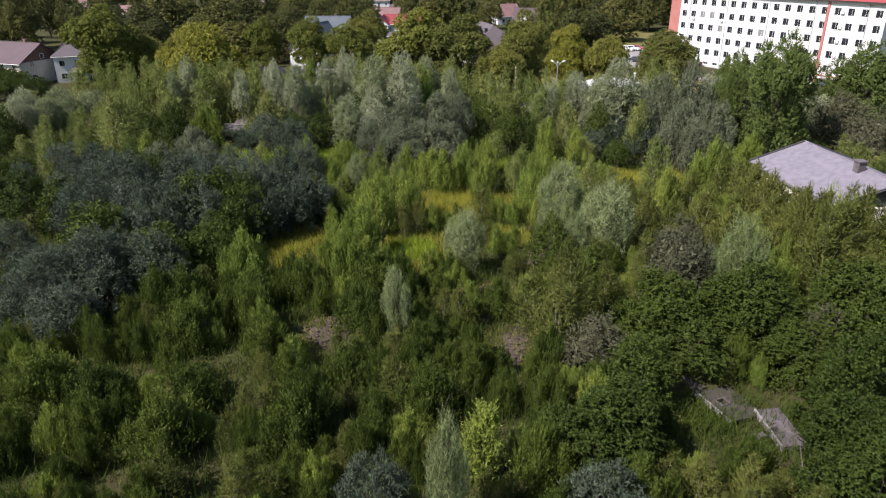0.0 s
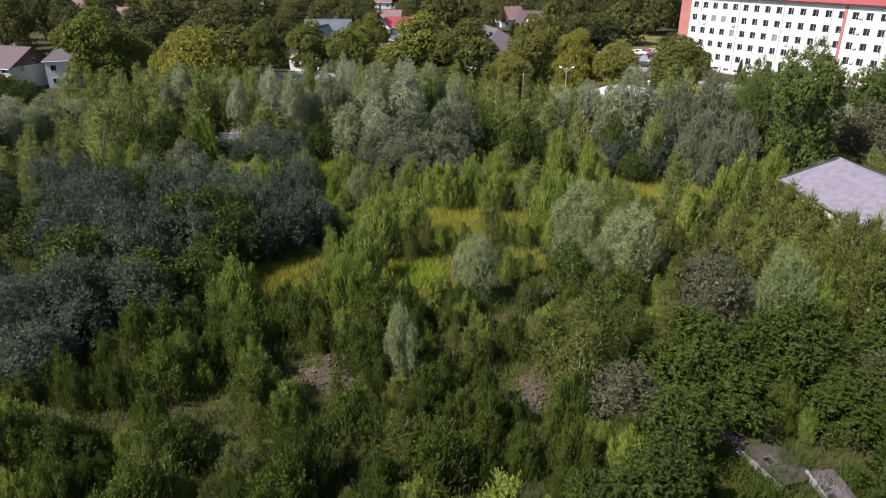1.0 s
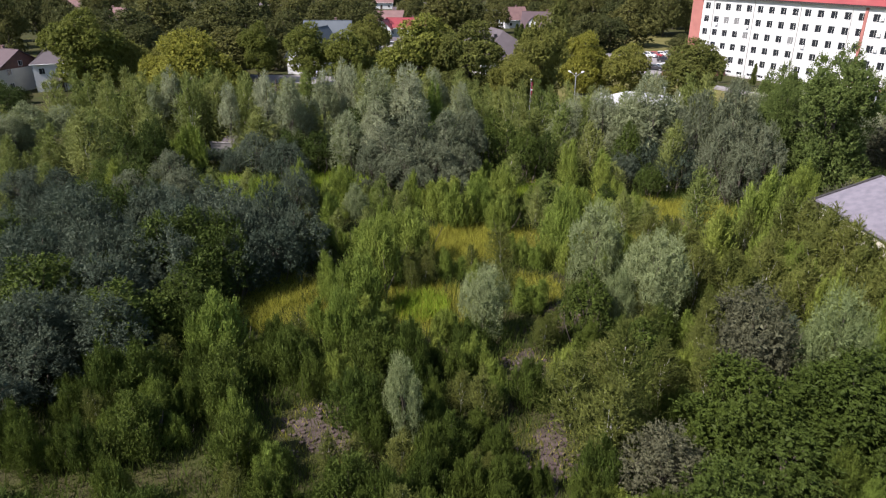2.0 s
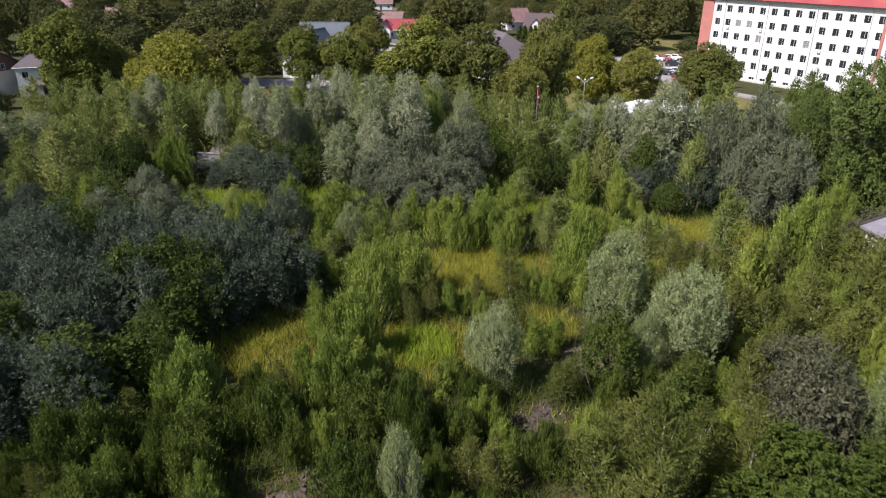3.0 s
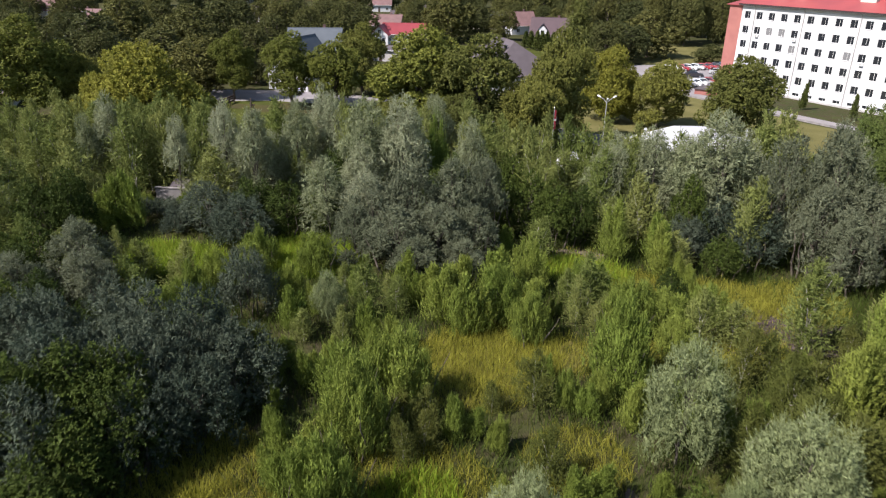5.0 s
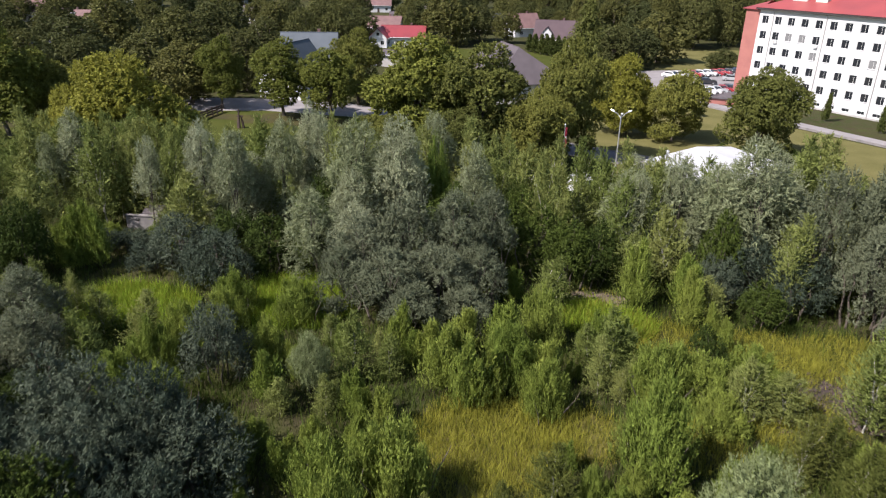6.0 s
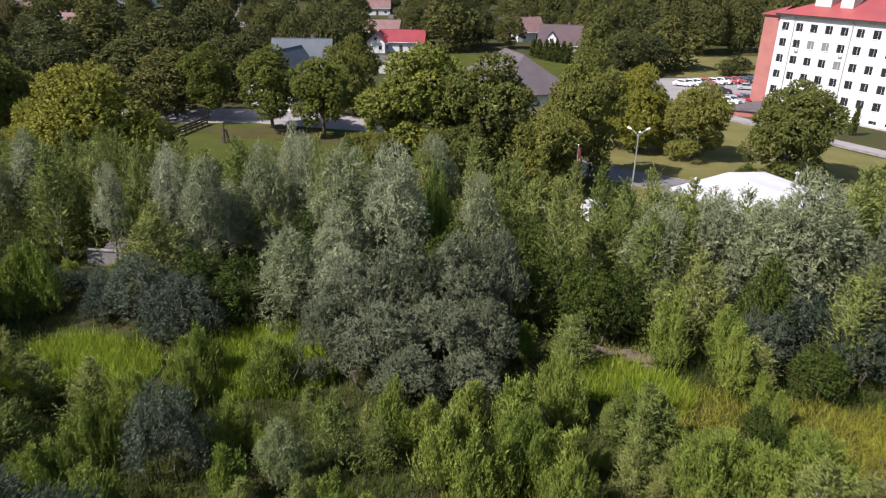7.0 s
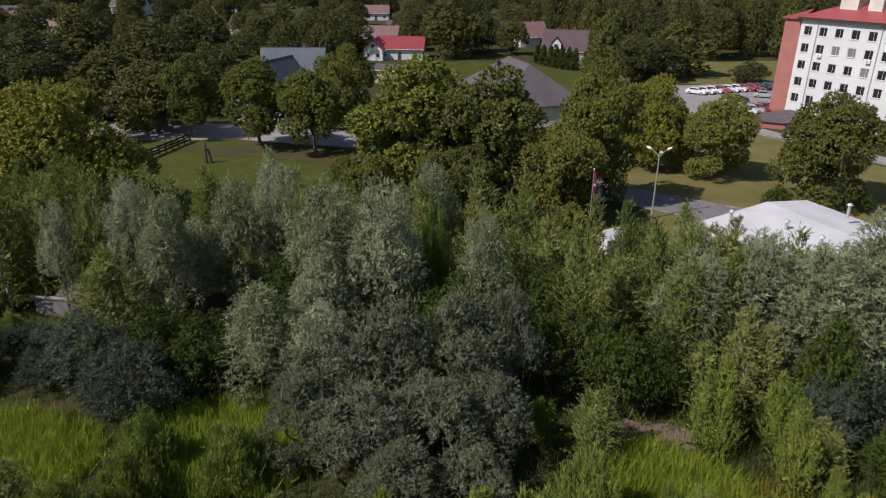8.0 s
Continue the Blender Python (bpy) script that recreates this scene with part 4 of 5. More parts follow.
for spec in (
    (-50.7, 170.4, 12, 17.6), (-63.6, 184.4, 12, 20), (-44.3, 185.6, 13, 13.6), (-82.8, 193.6, 14, 20), (-62.9, 199.1, 16, 20), (-44.7, 205.5, 13, 14.2),
    (-88, 219.7, 17, 20), (41.3, 220.2, 12, 13.4), (71, 225, 5, 10.7), (49.4, 227.2, 10, 13.3), (-61.8, 227.7, 17, 20), (57.1, 235.9, 13, 20),
    (-52, 252, 15, 15), (-40, 262, 15, 15), (-29.9, 263.3, 12, 17.3), (-0.7, 266.1, 18, 20), (18, 274, 11, 11), (0, 276, 14, 14),
    (-42.6, 280.5, 14, 20), (9, 281, 12, 12), (-12, 283, 12, 12), (11.2, 304.3, 9, 16.5),
): plant("X", *spec)
for spec in (
    (23.4, 334.1, 12, 20),
): plant("X", *spec)
for spec in (
    (44.4, 87, 18.3, 10.8), (38.8, 90, 13.4, 5.5), (62, 96, 16, 12), (43.5, 98, 14.6, 8),
): plant("P", *spec)
for spec in (
    (24, 178, 21.5, 8.5),
): plant("C", *spec)
for spec in (
    (72.5, 154, 5, 1.7), (67.5, 163, 5.5, 1.8), (62.3, 168.3, 4.5, 1.5), (31.8, 242.6, 6, 3.7), (30.4, 243.4, 6.2, 3.7), (29, 244.6, 6.2, 3.7),
    (27.6, 246.4, 6, 3.7), (26.2, 248.5, 6, 3.7), (24.8, 251, 5.8, 3.7), (23.4, 254, 5.4, 3.7),
): plant("T", *spec)
for spec in (
    (43.6, 92, 13, 6), (25.9, 93.8, 14, 6.8), (29.5, 96.2, 10.2, 4.4), (25.7, 97, 9.2, 4.6), (38.5, 97, 12, 5), (23.3, 97.1, 10.5, 6.2),
    (16, 97.7, 9.5, 4.4), (25.2, 97.8, 9, 5), (20.2, 98, 11.4, 5.6), (25, 98, 10.1, 4.4),
    (24.4, 98.8, 9.6, 4.6), (16.4, 99, 9.5, 6.7), (22.8, 99.4, 8.8, 5), (28, 99.8, 9.6, 5), (-5.6, 99.8, 14.6, 5.6), (23.2, 100.5, 8.8, 4.6),
    (1.3, 100.7, 12, 4), (-9.8, 101, 14, 6.6), (20.2, 101.6, 8.4, 5.2),
): plant("S", *spec)
for spec in (
    (30.8, 102.2, 10, 5), (21.9, 102.2, 9.5, 4.6), (20.7, 104, 9.2, 4.6), (-23.2, 104, 12, 4.6), (-6.3, 104.2, 11.5, 6.9), (33.4, 104.6, 9.4, 5),
    (-32, 104.8, 11, 3.4), (19.4, 105.8, 8.9, 4.6), (-26.6, 106, 12, 4), (-21.8, 106.4, 8.5, 5.2), (-18.8, 107, 12.8, 4.8), (18.2, 107.5, 9, 4.6),
    (17.5, 108.8, 6.4, 4), (-44, 109, 10.2, 2.8), (-41.7, 110.6, 11.8, 4.6), (-16.6, 111, 13, 4.2), (-28.5, 111.8, 10.3, 4.6),
    (-2.1, 111.9, 11.8, 4.6), (-15.3, 113.3, 11.2, 4.6),
): plant("S", *spec)
for spec in (
    (0.4, 21.7, 8, 2.6), (-3.1, 40.4, 6.7, 2.6), (22.9, 43.4, 9.8, 4.8), (2, 53.2, 6.5, 4), (12.2, 53.5, 6, 2.9), (15.1, 54.8, 8.8, 5.6),
    (11.9, 61, 8.6, 5), (-10.6, 77, 4.9, 3),
): plant("A", *spec)
for spec in (
    (-31.7, 81.6, 7, 5.6), (-4, 84.4, 4.6, 5), (0, 84.6, 4.4, 4.4), (-6, 87.2, 6.6, 6.5), (-2, 87.4, 6.6, 6.5), (-9.8, 88.5, 6, 5),
    (1.4, 88.6, 6, 5), (-8.6, 91.5, 7.8, 6.5), (-4.6, 91.8, 9.2, 7), (-0.4, 92.3, 9.4, 7), (2.4, 93.8, 9, 5),
): plant("E", *spec)
for spec in (
    (-3, 21.5, 6, 4.1), (8.2, 21.5, 5, 4.9), (-29.3, 43.3, 5.5, 9), (20.9, 47, 6, 4.5), (-32.4, 47.9, 6, 8.5), (-30.6, 50, 6, 9),
    (-26, 58.2, 7.8, 7.1), (-31.7, 62.6, 9.3, 7.1), (-36.6, 63, 7.3, 9), (-19.5, 66.6, 7, 9), (-15, 66.8, 6, 6.8), (-28.5, 67.6, 7.5, 7),
    (-22.5, 69.6, 7.6, 7.2), (-39.7, 74.4, 5.5, 9), (-17, 78, 6.5, 5), (-48.1, 83.2, 5, 9),
    (-21.6, 93, 5.6, 6.4), (-26, 96.4, 5.6, 7),
): plant("G", *spec)
for spec in (
    (12.8, 33.3, 5.5, 5.2),
    (17.6, 37, 4.4, 5.5), (11.9, 46.5, 5.5, 4.1), (-24.3, 50.4, 6, 7.5),
    (9.9, 52.5, 6, 4), (-28.2, 53.5, 6, 8.8), (-21.3, 60.3, 7.5, 8.4), (-21, 61.2, 7.4, 8.2), (-40.9, 63.9, 7, 9),
    (-34.5, 70, 7.5, 9), (23.6, 86.4, 4.4, 4), (22.4, 92.4, 8, 4.2), (11.7, 93.8, 6.5, 4.2),
): plant("D", *spec)
for spec in (
    (9.4, 93.8, 7, 4.6), (7, 96.2, 7, 5.3), (-17.9, 96.4, 5.5, 5.5), (-21.6, 97.6, 6, 5.7), (-13.3, 97.9, 6, 5), (5.5, 100.5, 8, 4.6),
    (-35.3, 111, 6.6, 5.5), (-80, 131, 5.5, 7), (-93, 131, 6, 7.5), (47, 133, 3, 3.5), (37.5, 133.5, 3.2, 3.4), (-86, 135, 6, 7),
    (-90, 138, 7.5, 8), (-96, 142, 7, 8), (-101, 146, 6, 7), (45, 166, 2.6, 3),
): plant("D", *spec)
# Foreground bushes, in the leaf colour darkened for shade.
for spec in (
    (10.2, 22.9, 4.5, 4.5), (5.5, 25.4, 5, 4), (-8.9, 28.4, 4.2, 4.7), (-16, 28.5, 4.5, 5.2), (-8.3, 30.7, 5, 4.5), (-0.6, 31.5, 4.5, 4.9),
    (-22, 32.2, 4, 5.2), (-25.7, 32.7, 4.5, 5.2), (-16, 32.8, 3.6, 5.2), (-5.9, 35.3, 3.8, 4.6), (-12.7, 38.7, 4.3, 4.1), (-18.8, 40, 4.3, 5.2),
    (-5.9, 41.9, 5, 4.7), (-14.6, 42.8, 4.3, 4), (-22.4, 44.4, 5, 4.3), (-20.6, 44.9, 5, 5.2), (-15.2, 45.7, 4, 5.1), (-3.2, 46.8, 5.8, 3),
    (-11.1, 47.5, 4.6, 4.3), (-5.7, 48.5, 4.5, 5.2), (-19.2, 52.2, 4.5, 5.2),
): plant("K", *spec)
for spec in (
    (37.4, 46.7, 10.1, 4.4), (31.7, 48, 10.8, 4.4), (34.5, 49.1, 9.8, 4.4), (40.2, 49.4, 10.3, 4.4), (-17, 49.8, 6, 5), (-8.3, 51, 6.2, 4),
    (-7.6, 56.8, 6.4, 4.8), (-6.7, 61.9, 7.3, 4.6), (-22, 79, 4.8, 4),
    (-2.4, 102.8, 12, 4.6),
): plant("M", *spec)
for spec in (
    (2.3, 26.4, 5, 3.4), (27.1, 45, 5.7, 3.6), (28.5, 47.6, 6.4, 3.6), (27.2, 50.2, 6.6, 3.6), (27.7, 52.8, 6.2, 3.6), (-9.8, 53.7, 4, 3.2),
    (27.1, 55.4, 6.5, 3.6), (27.9, 58, 6.6, 3.6), (28.3, 60.6, 5.8, 3.6), (27.4, 63.2, 5.6, 3.6), (23.8, 64.6, 6.8, 3.4), (-7.7, 66.4, 5.5, 4.9),
    (-4.2, 66.7, 6.6, 5.2), (15.7, 73.3, 3.3, 3.9), (-6.2, 73.9, 4, 3.3), (5, 74.8, 5, 3.8), (11.5, 74.9, 3.3, 2.5), (0, 75.4, 5.3, 2.6),
    (-13.2, 75.7, 4.3, 2.4), (1.2, 76.2, 4, 2.7), (12.7, 76.3, 5.5, 5.2), (15.6, 76.5, 4, 4.8),
): plant("L", *spec)
for spec in (
    (-1.7, 77.2, 5.5, 3.2), (5.2, 77.4, 4.3, 3), (-36, 77.6, 7.3, 3), (2.8, 77.8, 6, 4), (14.5, 77.9, 3.8, 3.8), (-0.7, 78.3, 5, 3),
    (19.9, 78.5, 3.5, 4.8), (38.5, 79.9, 7, 5.2), (-2.5, 80, 4.3, 2.6), (12.4, 80.4, 3.8, 3.5), (2.7, 80.5, 5.5, 3.4), (-4.9, 81, 5.2, 2.4),
    (0, 82, 4.2, 2.6), (5.7, 83.2, 5.5, 3.9), (17.8, 86.6, 5.5, 2.8), (-13.4, 86.9, 4.5, 4.3), (-18.6, 87.7, 4.5, 4.2), (14.4, 89.6, 6.4, 3),
    (18.6, 89.6, 5.2, 3.4), (-36.4, 95.5, 5.4, 2.6), (-35.2, 96.2, 6.4, 3), (-33.8, 96.6, 6.9, 3),
): plant("L", *spec)
for spec in (
    (-14.6, 97.3, 6.5, 3),
): plant("L", *spec)
for spec in (
    (17.4, 22.6, 4, 5.2), (14.8, 23, 4, 5.1), (8.2, 38.6, 7, 4.4), (9.7, 41, 9.2, 4), (7, 42.3, 6, 3.8), (0.9, 43.4, 4.5, 3.5),
    (33, 44, 7.4, 5), (14.4, 44.4, 6.5, 5), (30.5, 45, 9.8, 4.6), (30.6, 46, 7.6, 5), (10.1, 46.2, 5, 3.7), (30.7, 46.5, 10.1, 4.6),
    (33.6, 46.7, 10.8, 3.8), (11.8, 46.7, 6.5, 5.1), (32.6, 46.8, 11.2, 3.8), (29.8, 47.5, 10.9, 3.8), (30.6, 48, 10.1, 4.6), (30.8, 48, 10.2, 3.8),
    (36.5, 48.3, 9.8, 3.8), (39.3, 48.9, 11.1, 3.8), (17.2, 48.9, 6, 5.2), (35.5, 49, 10.3, 3.8),
): plant("B", *spec)
for spec in (
    (38.4, 49.5, 10.1, 3.8), (29.6, 49.5, 9.5, 4.6), (29.2, 49.8, 7.6, 5), (32.2, 50.5, 7.4, 4.2), (30.9, 51, 9.7, 4.6), (30.9, 52.5, 9, 4.6),
    (32.7, 53.3, 6.5, 6.8), (36.2, 53.3, 6.5, 7), (30.4, 53.6, 7.8, 5), (23.1, 53.7, 6, 5.6), (30.3, 54, 9.1, 4.6), (26.8, 54.2, 6.6, 4.6),
    (30.4, 55.5, 9.6, 4.6), (22.5, 56.5, 6, 6.2), (29.6, 57, 9, 4.6), (28.6, 57.5, 7.6, 4.8), (31.2, 58.5, 7.2, 4), (30, 58.5, 9.8, 4.6),
    (24.4, 58.9, 6.8, 7), (20.4, 59.7, 6.5, 6.9), (4.4, 59.7, 4, 2.8), (28.1, 59.8, 6.5, 6.6),
): plant("B", *spec)
for spec in (
    (30.7, 60, 8.7, 4.6), (30.7, 61.5, 8.5, 4.6), (-3.1, 61.5, 3.8, 3), (30.2, 62.5, 6.6, 4.5), (30.5, 63, 8.4, 4.6), (-3.3, 64, 4, 3.4),
    (29.6, 64.5, 9.3, 4.6), (21.3, 66.4, 5.5, 4.8), (26, 66.5, 6, 5.4), (4.5, 66.9, 4.5, 2.8), (19.7, 69.3, 5.2, 4.4), (25, 73.6, 8.3, 4),
    (18.9, 74.4, 5.2, 4.8), (9, 77.4, 4.6, 2.4), (-7.9, 79, 5.5, 3), (10.5, 80.1, 5.5, 3.3), (-54, 83.5, 6, 8.3),
    (-49.9, 85.8, 5, 9), (20, 87.4, 4.6, 3), (7.5, 89.4, 5, 3.5),
): plant("B", *spec)
for spec in (
    (-55.1, 91.3, 6.5, 9), (15.2, 93.4, 5.7, 4.1), (18, 94.1, 8, 4), (28, 96.2, 9.5, 4.4), (14.5, 96.7, 10, 4.4),
    (-44, 96.7, 5, 8), (-52.8, 97.3, 6.5, 9), (-47.5, 97.5, 9, 5.8), (17.5, 97.6, 10.4, 4.4), (34.5, 98, 13.2, 5), (23.5, 98, 9.8, 4.4),
    (8, 98.8, 11.6, 4), (-50.7, 101.6, 7, 9), (-27, 102.4, 8, 5), (16.5, 104, 11.6, 4.2), (-64.3, 104.1, 8, 9), (4.2, 104.3, 9.5, 4.3),
    (12, 104.3, 11.8, 4), (-29.4, 105.5, 12.2, 3.8), (-12.7, 105.8, 13.5, 3.6), (6, 106, 10.6, 4.2),
): plant("B", *spec)
for spec in (
    (-37.9, 106.8, 12.2, 5.5), (-30.7, 108.2, 9, 6.1), (-14.5, 108.3, 8, 5.2), (-50.2, 108.5, 10.8, 3.6), (0.6, 108.6, 10.8, 4.4), (-39.4, 109.9, 9, 7.2),
    (-3.4, 110.5, 11, 4.4), (-35.1, 111.2, 11.2, 4.6), (-8.7, 111.8, 10.4, 4.6), (-21.9, 112, 11.5, 4.6), (-51.6, 112.1, 8.5, 9), (-38.4, 112.1, 10.8, 4.6),
    (-47.8, 112.5, 11, 5), (-12, 112.9, 10.4, 4.6), (-31.8, 113, 10.9, 4.6), (-43.9, 113, 9, 9), (-5.4, 113, 10.7, 4.6), (1.2, 113.1, 11.8, 4.6),
    (-25.2, 113.2, 10.3, 4.6), (-45, 113.5, 10.5, 4.6), (-11.5, 113.5, 11.5, 4.6), (-16, 114.2, 10.5, 5.3),
): plant("B", *spec)
for spec in (
    (5.8, 116, 9, 4), (-54.9, 116.4, 10.4, 4.8), (-44.1, 116.8, 11.1, 4.8), (-57.6, 116.9, 10.4, 4.8), (-46.8, 117, 9.9, 4.8), (-63, 117.4, 10.6, 4.8),
    (-49.5, 117.9, 10.6, 4.8), (-36, 118.1, 10.9, 4.8), (-30.6, 118.1, 10.2, 4.8), (-60.3, 118.2, 10.6, 4.8), (-33.3, 118.3, 10.4, 4.8), (-38.7, 118.4, 11, 4.8),
    (-41.4, 118.6, 10.4, 4.8), (-52.2, 119, 11.3, 4.8), (-42.6, 120.5, 9, 9),
): plant("B", *spec)
for spec in (
    (10.7, 36.3, 5, 4.7), (26.5, 37, 5.5, 4.4), (18.3, 44.4, 9.2, 5.6), (20.5, 49.8, 6.5, 6.1), (57.3, 85.4, 9, 9), (56.7, 92.6, 9.5, 9),
): plant("O", *spec)


for spec in (
    (9.3, 27, 6, 7), (23.6, 27, 9, 6.6), (21.4, 21.6, 7, 6), (21.6, 24.7, 7, 5.6), (17, 40.3, 6.6, 8.1), (22.8, 40.3, 7, 8.4),
    (29.8, 38.2, 8, 8.6), (24.6, 36, 4.8, 5.5),
): plant("R", *spec)
for spec in ((10.4, 68.9, 7.5, 5), (30.5, 70.6, 9.4, 6.4), (31.2, 65.6, 6, 6), (-20.5, 82, 4.6, 4.2), (-18.5, 85, 4.2, 4), (-14.5, 80, 4.4, 3.6), (-23, 75.6, 4.6, 4.4), (-19.4, 73.4, 5, 4)): plant("M", *spec)
for spec in ((-34.6, 84.3, 5.3, 4), (-39.4, 87.4, 5.4, 4.4), (-36.6, 89, 4.6, 3.6), (-32, 86.6, 4.4, 3.4), (-24, 83, 5, 3), (-28, 84.4, 4.6, 3), (-26.5, 78.6, 5.4, 3.2), ): plant("B", *spec)
for spec in ((-29, 77.4, 6.2, 5), (-34, 76, 6.4, 5.6)): plant("E", *spec)
for spec in ((-26.8, 110.6, 10, 5.5), (30.6, 98, 13.8, 5.5), (33.8, 101.5, 13, 5.5)): plant("B", *spec)
# the dark thicket, the growth before the hall and the far edge of the lawn
for spec in ((-19.6, 64.4, 8, 6.6), (-24.2, 63, 8.4, 7), (-27.5, 67, 8, 7), (-17.4, 68.6, 7.4, 6), (-29, 57.2, 8, 7), (-22.8, 57.4, 7.4, 6.4), (-26.6, 53.2, 7.2, 6.8),
             (-33.6, 57.4, 8, 7), (-35.6, 67.2, 8, 7), (-23.8, 48.6, 6.4, 6), (-28.6, 47.4, 6.6, 6.6)): plant("G", *spec)
for spec in ((30, 91, 12.4, 6), (33.2, 83.6, 7.4, 5.6), (34.3, 88.4, 14.2, 6.8), (31.6, 86.2, 9.4, 6), (36.4, 85, 9.6, 6)): plant("E", *spec)
for spec in ((24.6, 91.4, 6.2, 6), (27.6, 88.6, 6, 5.6), (21.4, 90, 4.8, 4.6), (-15.8, 62.8, 6.2, 5.4), (-18.4, 60, 5.8, 5)): plant("G", *spec)
plant("D", -20.4, 57, 5.5, 5)
for spec in ((-30.5, 99.5, 2.8, 4.2), (-29, 96, 3.2, 4.4), (-32.8, 100.8, 2.2, 3.8), (-34.8, 99.4, 3, 3.8)): plant("G", *spec)
for spec in ((-27.6, 99, 3.6, 3.4), (-31.2, 103, 2.2, 2.6), (-35.4, 102.4, 2.6, 2.8)): plant("M", *spec)
for spec in ((-71, 145, 17.5, 16), (-6.3, 137, 18, 16)): plant("V", *spec)
for spec in ((-66, 151, 12, 11), (-60, 161, 11, 10)): plant("W", *spec)
for spec in ((-80, 168, 14, 13), (-72, 174, 13, 12), (-140, 225, 16, 13), (-128, 214, 17, 13), (-152, 240, 16, 14), (-117, 222, 16, 12), (-136, 243, 17, 14), (-147, 214, 15, 12), (-124, 236, 15, 12), (-160, 226, 15, 13)): plant("X", *spec)
for spec in ((-93, 145, 4.2, 5), (-88.5, 142.5, 4.6, 5), (-84, 141.5, 3.4, 4.2)): plant("D", *spec)
for spec in ((-21.4, 61.6, 7.8, 6), (-24.6, 59.4, 7.8, 6.4), (-20.8, 54.2, 5.6, 5), (-30.6, 52.4, 7.4, 7)): plant("D", *spec)
for spec in ((14.3, 101.5, 11.4, 4.2), (18.6, 101.2, 11.4, 4.2), (10.2, 106.5, 11.4, 4.4), (23.6, 100.4, 11, 4.4), (3.4, 107.5, 11, 4.2), (26.8, 89, 9.6, 4), (-21, 110.5, 12.2, 4.4), (-34.6, 109.2, 11.8, 4.6), (-41, 111.5, 11.6, 4.8)): plant("B", *spec)
for spec in ((22.6, 95.4, 12, 5.4), (-13.8, 108.4, 12.6, 4.6)): plant("S", *spec)


# ---- filling growth between the single trees ----
OPEN_NEAR = (
    (0.9, 71, 4.6), (-2.9, 58, 4.2), (6.3, 61.4, 2.8), (-13, 56, 3.0), (-17.6, 57.2, 2.8), (10.4, 88, 2.6), (12.6, 86.4, 2.4),
    (-14.5, 61, 2.6), (8.9, 56.3, 2.0), (2.1, 73, 4.5), (15.4, 83.8, 3.2), (22.6, 82, 3.4), (28.5, 81.5, 3.5), (-12.8, 89, 3.0),
    (-28.9, 89, 3.4), (11.4, 91, 2.4), (22.9, 75.8, 5.0), (26.2, 78.2, 3.0), (4.9, 49, 2.4))
OPEN_FAR = (
    (-8.5, 42, 3.4), (5.5, 39.9, 2.6), (15.4, 32.3, 3.0), (19.5, 30.5, 4.6), (-22, 35.4, 2.8), (-15, 36.3, 2.8), (7.2, 72.9, 2.5),
    (-34, 103, 3.5), (-34, 99, 2.5), (21, 74, 3.0), (14, 72, 2.5), (-33.5, 101.5, 3.0), (-31.8, 95, 2.6), (-33.5, 105, 2.6),
    (-30.3, 98, 3.0), (-31.5, 102, 3.0), (-28.5, 94, 2.6), (-15.2, 90, 3.8), (-25.6, 88.2, 3.0))
CLEARINGS = OPEN_NEAR + OPEN_FAR


def in_clearing(x, y, grow=0.0):
    return any((x - cx) ** 2 + (y - cy) ** 2 < (r + grow) ** 2 for cx, cy, r in CLEARINGS)


def blocked(x, y):
    """Places where buildings stand."""
    u, v = x - 19.8, y - 110.2
    s, e = 0.38 * u - 0.925 * v, 0.925 * u + 0.38 * v
    if -2 < s < 11.5 and -2 < e < 10.5:
        return True
    return 31 < x < 46 and 40 < y < 69


fill = random.Random(77)
row = 0
y = 17.0
while y < 108:
    x = -66 + (row % 2) * 2.1
    while x < 66:
        px, py = x + fill.uniform(-1.6, 1.6), y + fill.uniform(-1.6, 1.6)
        x += 4.6
        if abs(px) > 0.62 * (py + 12) + 7 or in_clearing(px, py, 0.9) or blocked(px, py):
            continue
        if any((px - tx) ** 2 + (py - ty) ** 2 < (0.36 * tw + 1.0) ** 2 for tx, ty, tw in TAKEN):
            continue
        if py > 92:
            kind, h = fill.choice("SBDBB"), fill.uniform(7.2, 10.2)
        elif px < -12 and py > 40:
            kind, h = fill.choice("GDDB"), fill.uniform(4.0, 6.2)
        elif px > 15:
            kind, h = fill.choice("BBDLO"), fill.uniform(3.8, 6.0)
        else:
            # Nearer than y 50 the shade-darkened K replaces L.
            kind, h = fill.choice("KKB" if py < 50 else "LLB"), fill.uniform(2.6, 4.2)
        plant(kind, px, py, h, h * (fill.uniform(0.45, 0.6) if kind in "LB" else fill.uniform(0.75, 1.0)))
    y += 4.4
    row += 1

for k in range(620):
    px, py = fill.uniform(-32, 22), fill.uniform(13, 54)
    if in_clearing(px, py, 0.3) or any((px - tx) ** 2 + (py - ty) ** 2 < (0.27 * tw + 0.45) ** 2 for tx, ty, tw in TAKEN):
        continue
    h = fill.uniform(2.0, 4.0)
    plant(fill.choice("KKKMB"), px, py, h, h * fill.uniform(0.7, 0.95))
for k in range(260):
    px, py = fill.uniform(-14, 30), fill.uniform(50, 84)
    if in_clearing(px, py, 0.2) or any((px - tx) ** 2 + (py - ty) ** 2 < (0.27 * tw + 0.5) ** 2 for tx, ty, tw in TAKEN):
        continue
    h = fill.uniform(1.8, 3.6)
    plant(fill.choice("LLBM"), px, py, h, h * fill.uniform(0.55, 0.8))

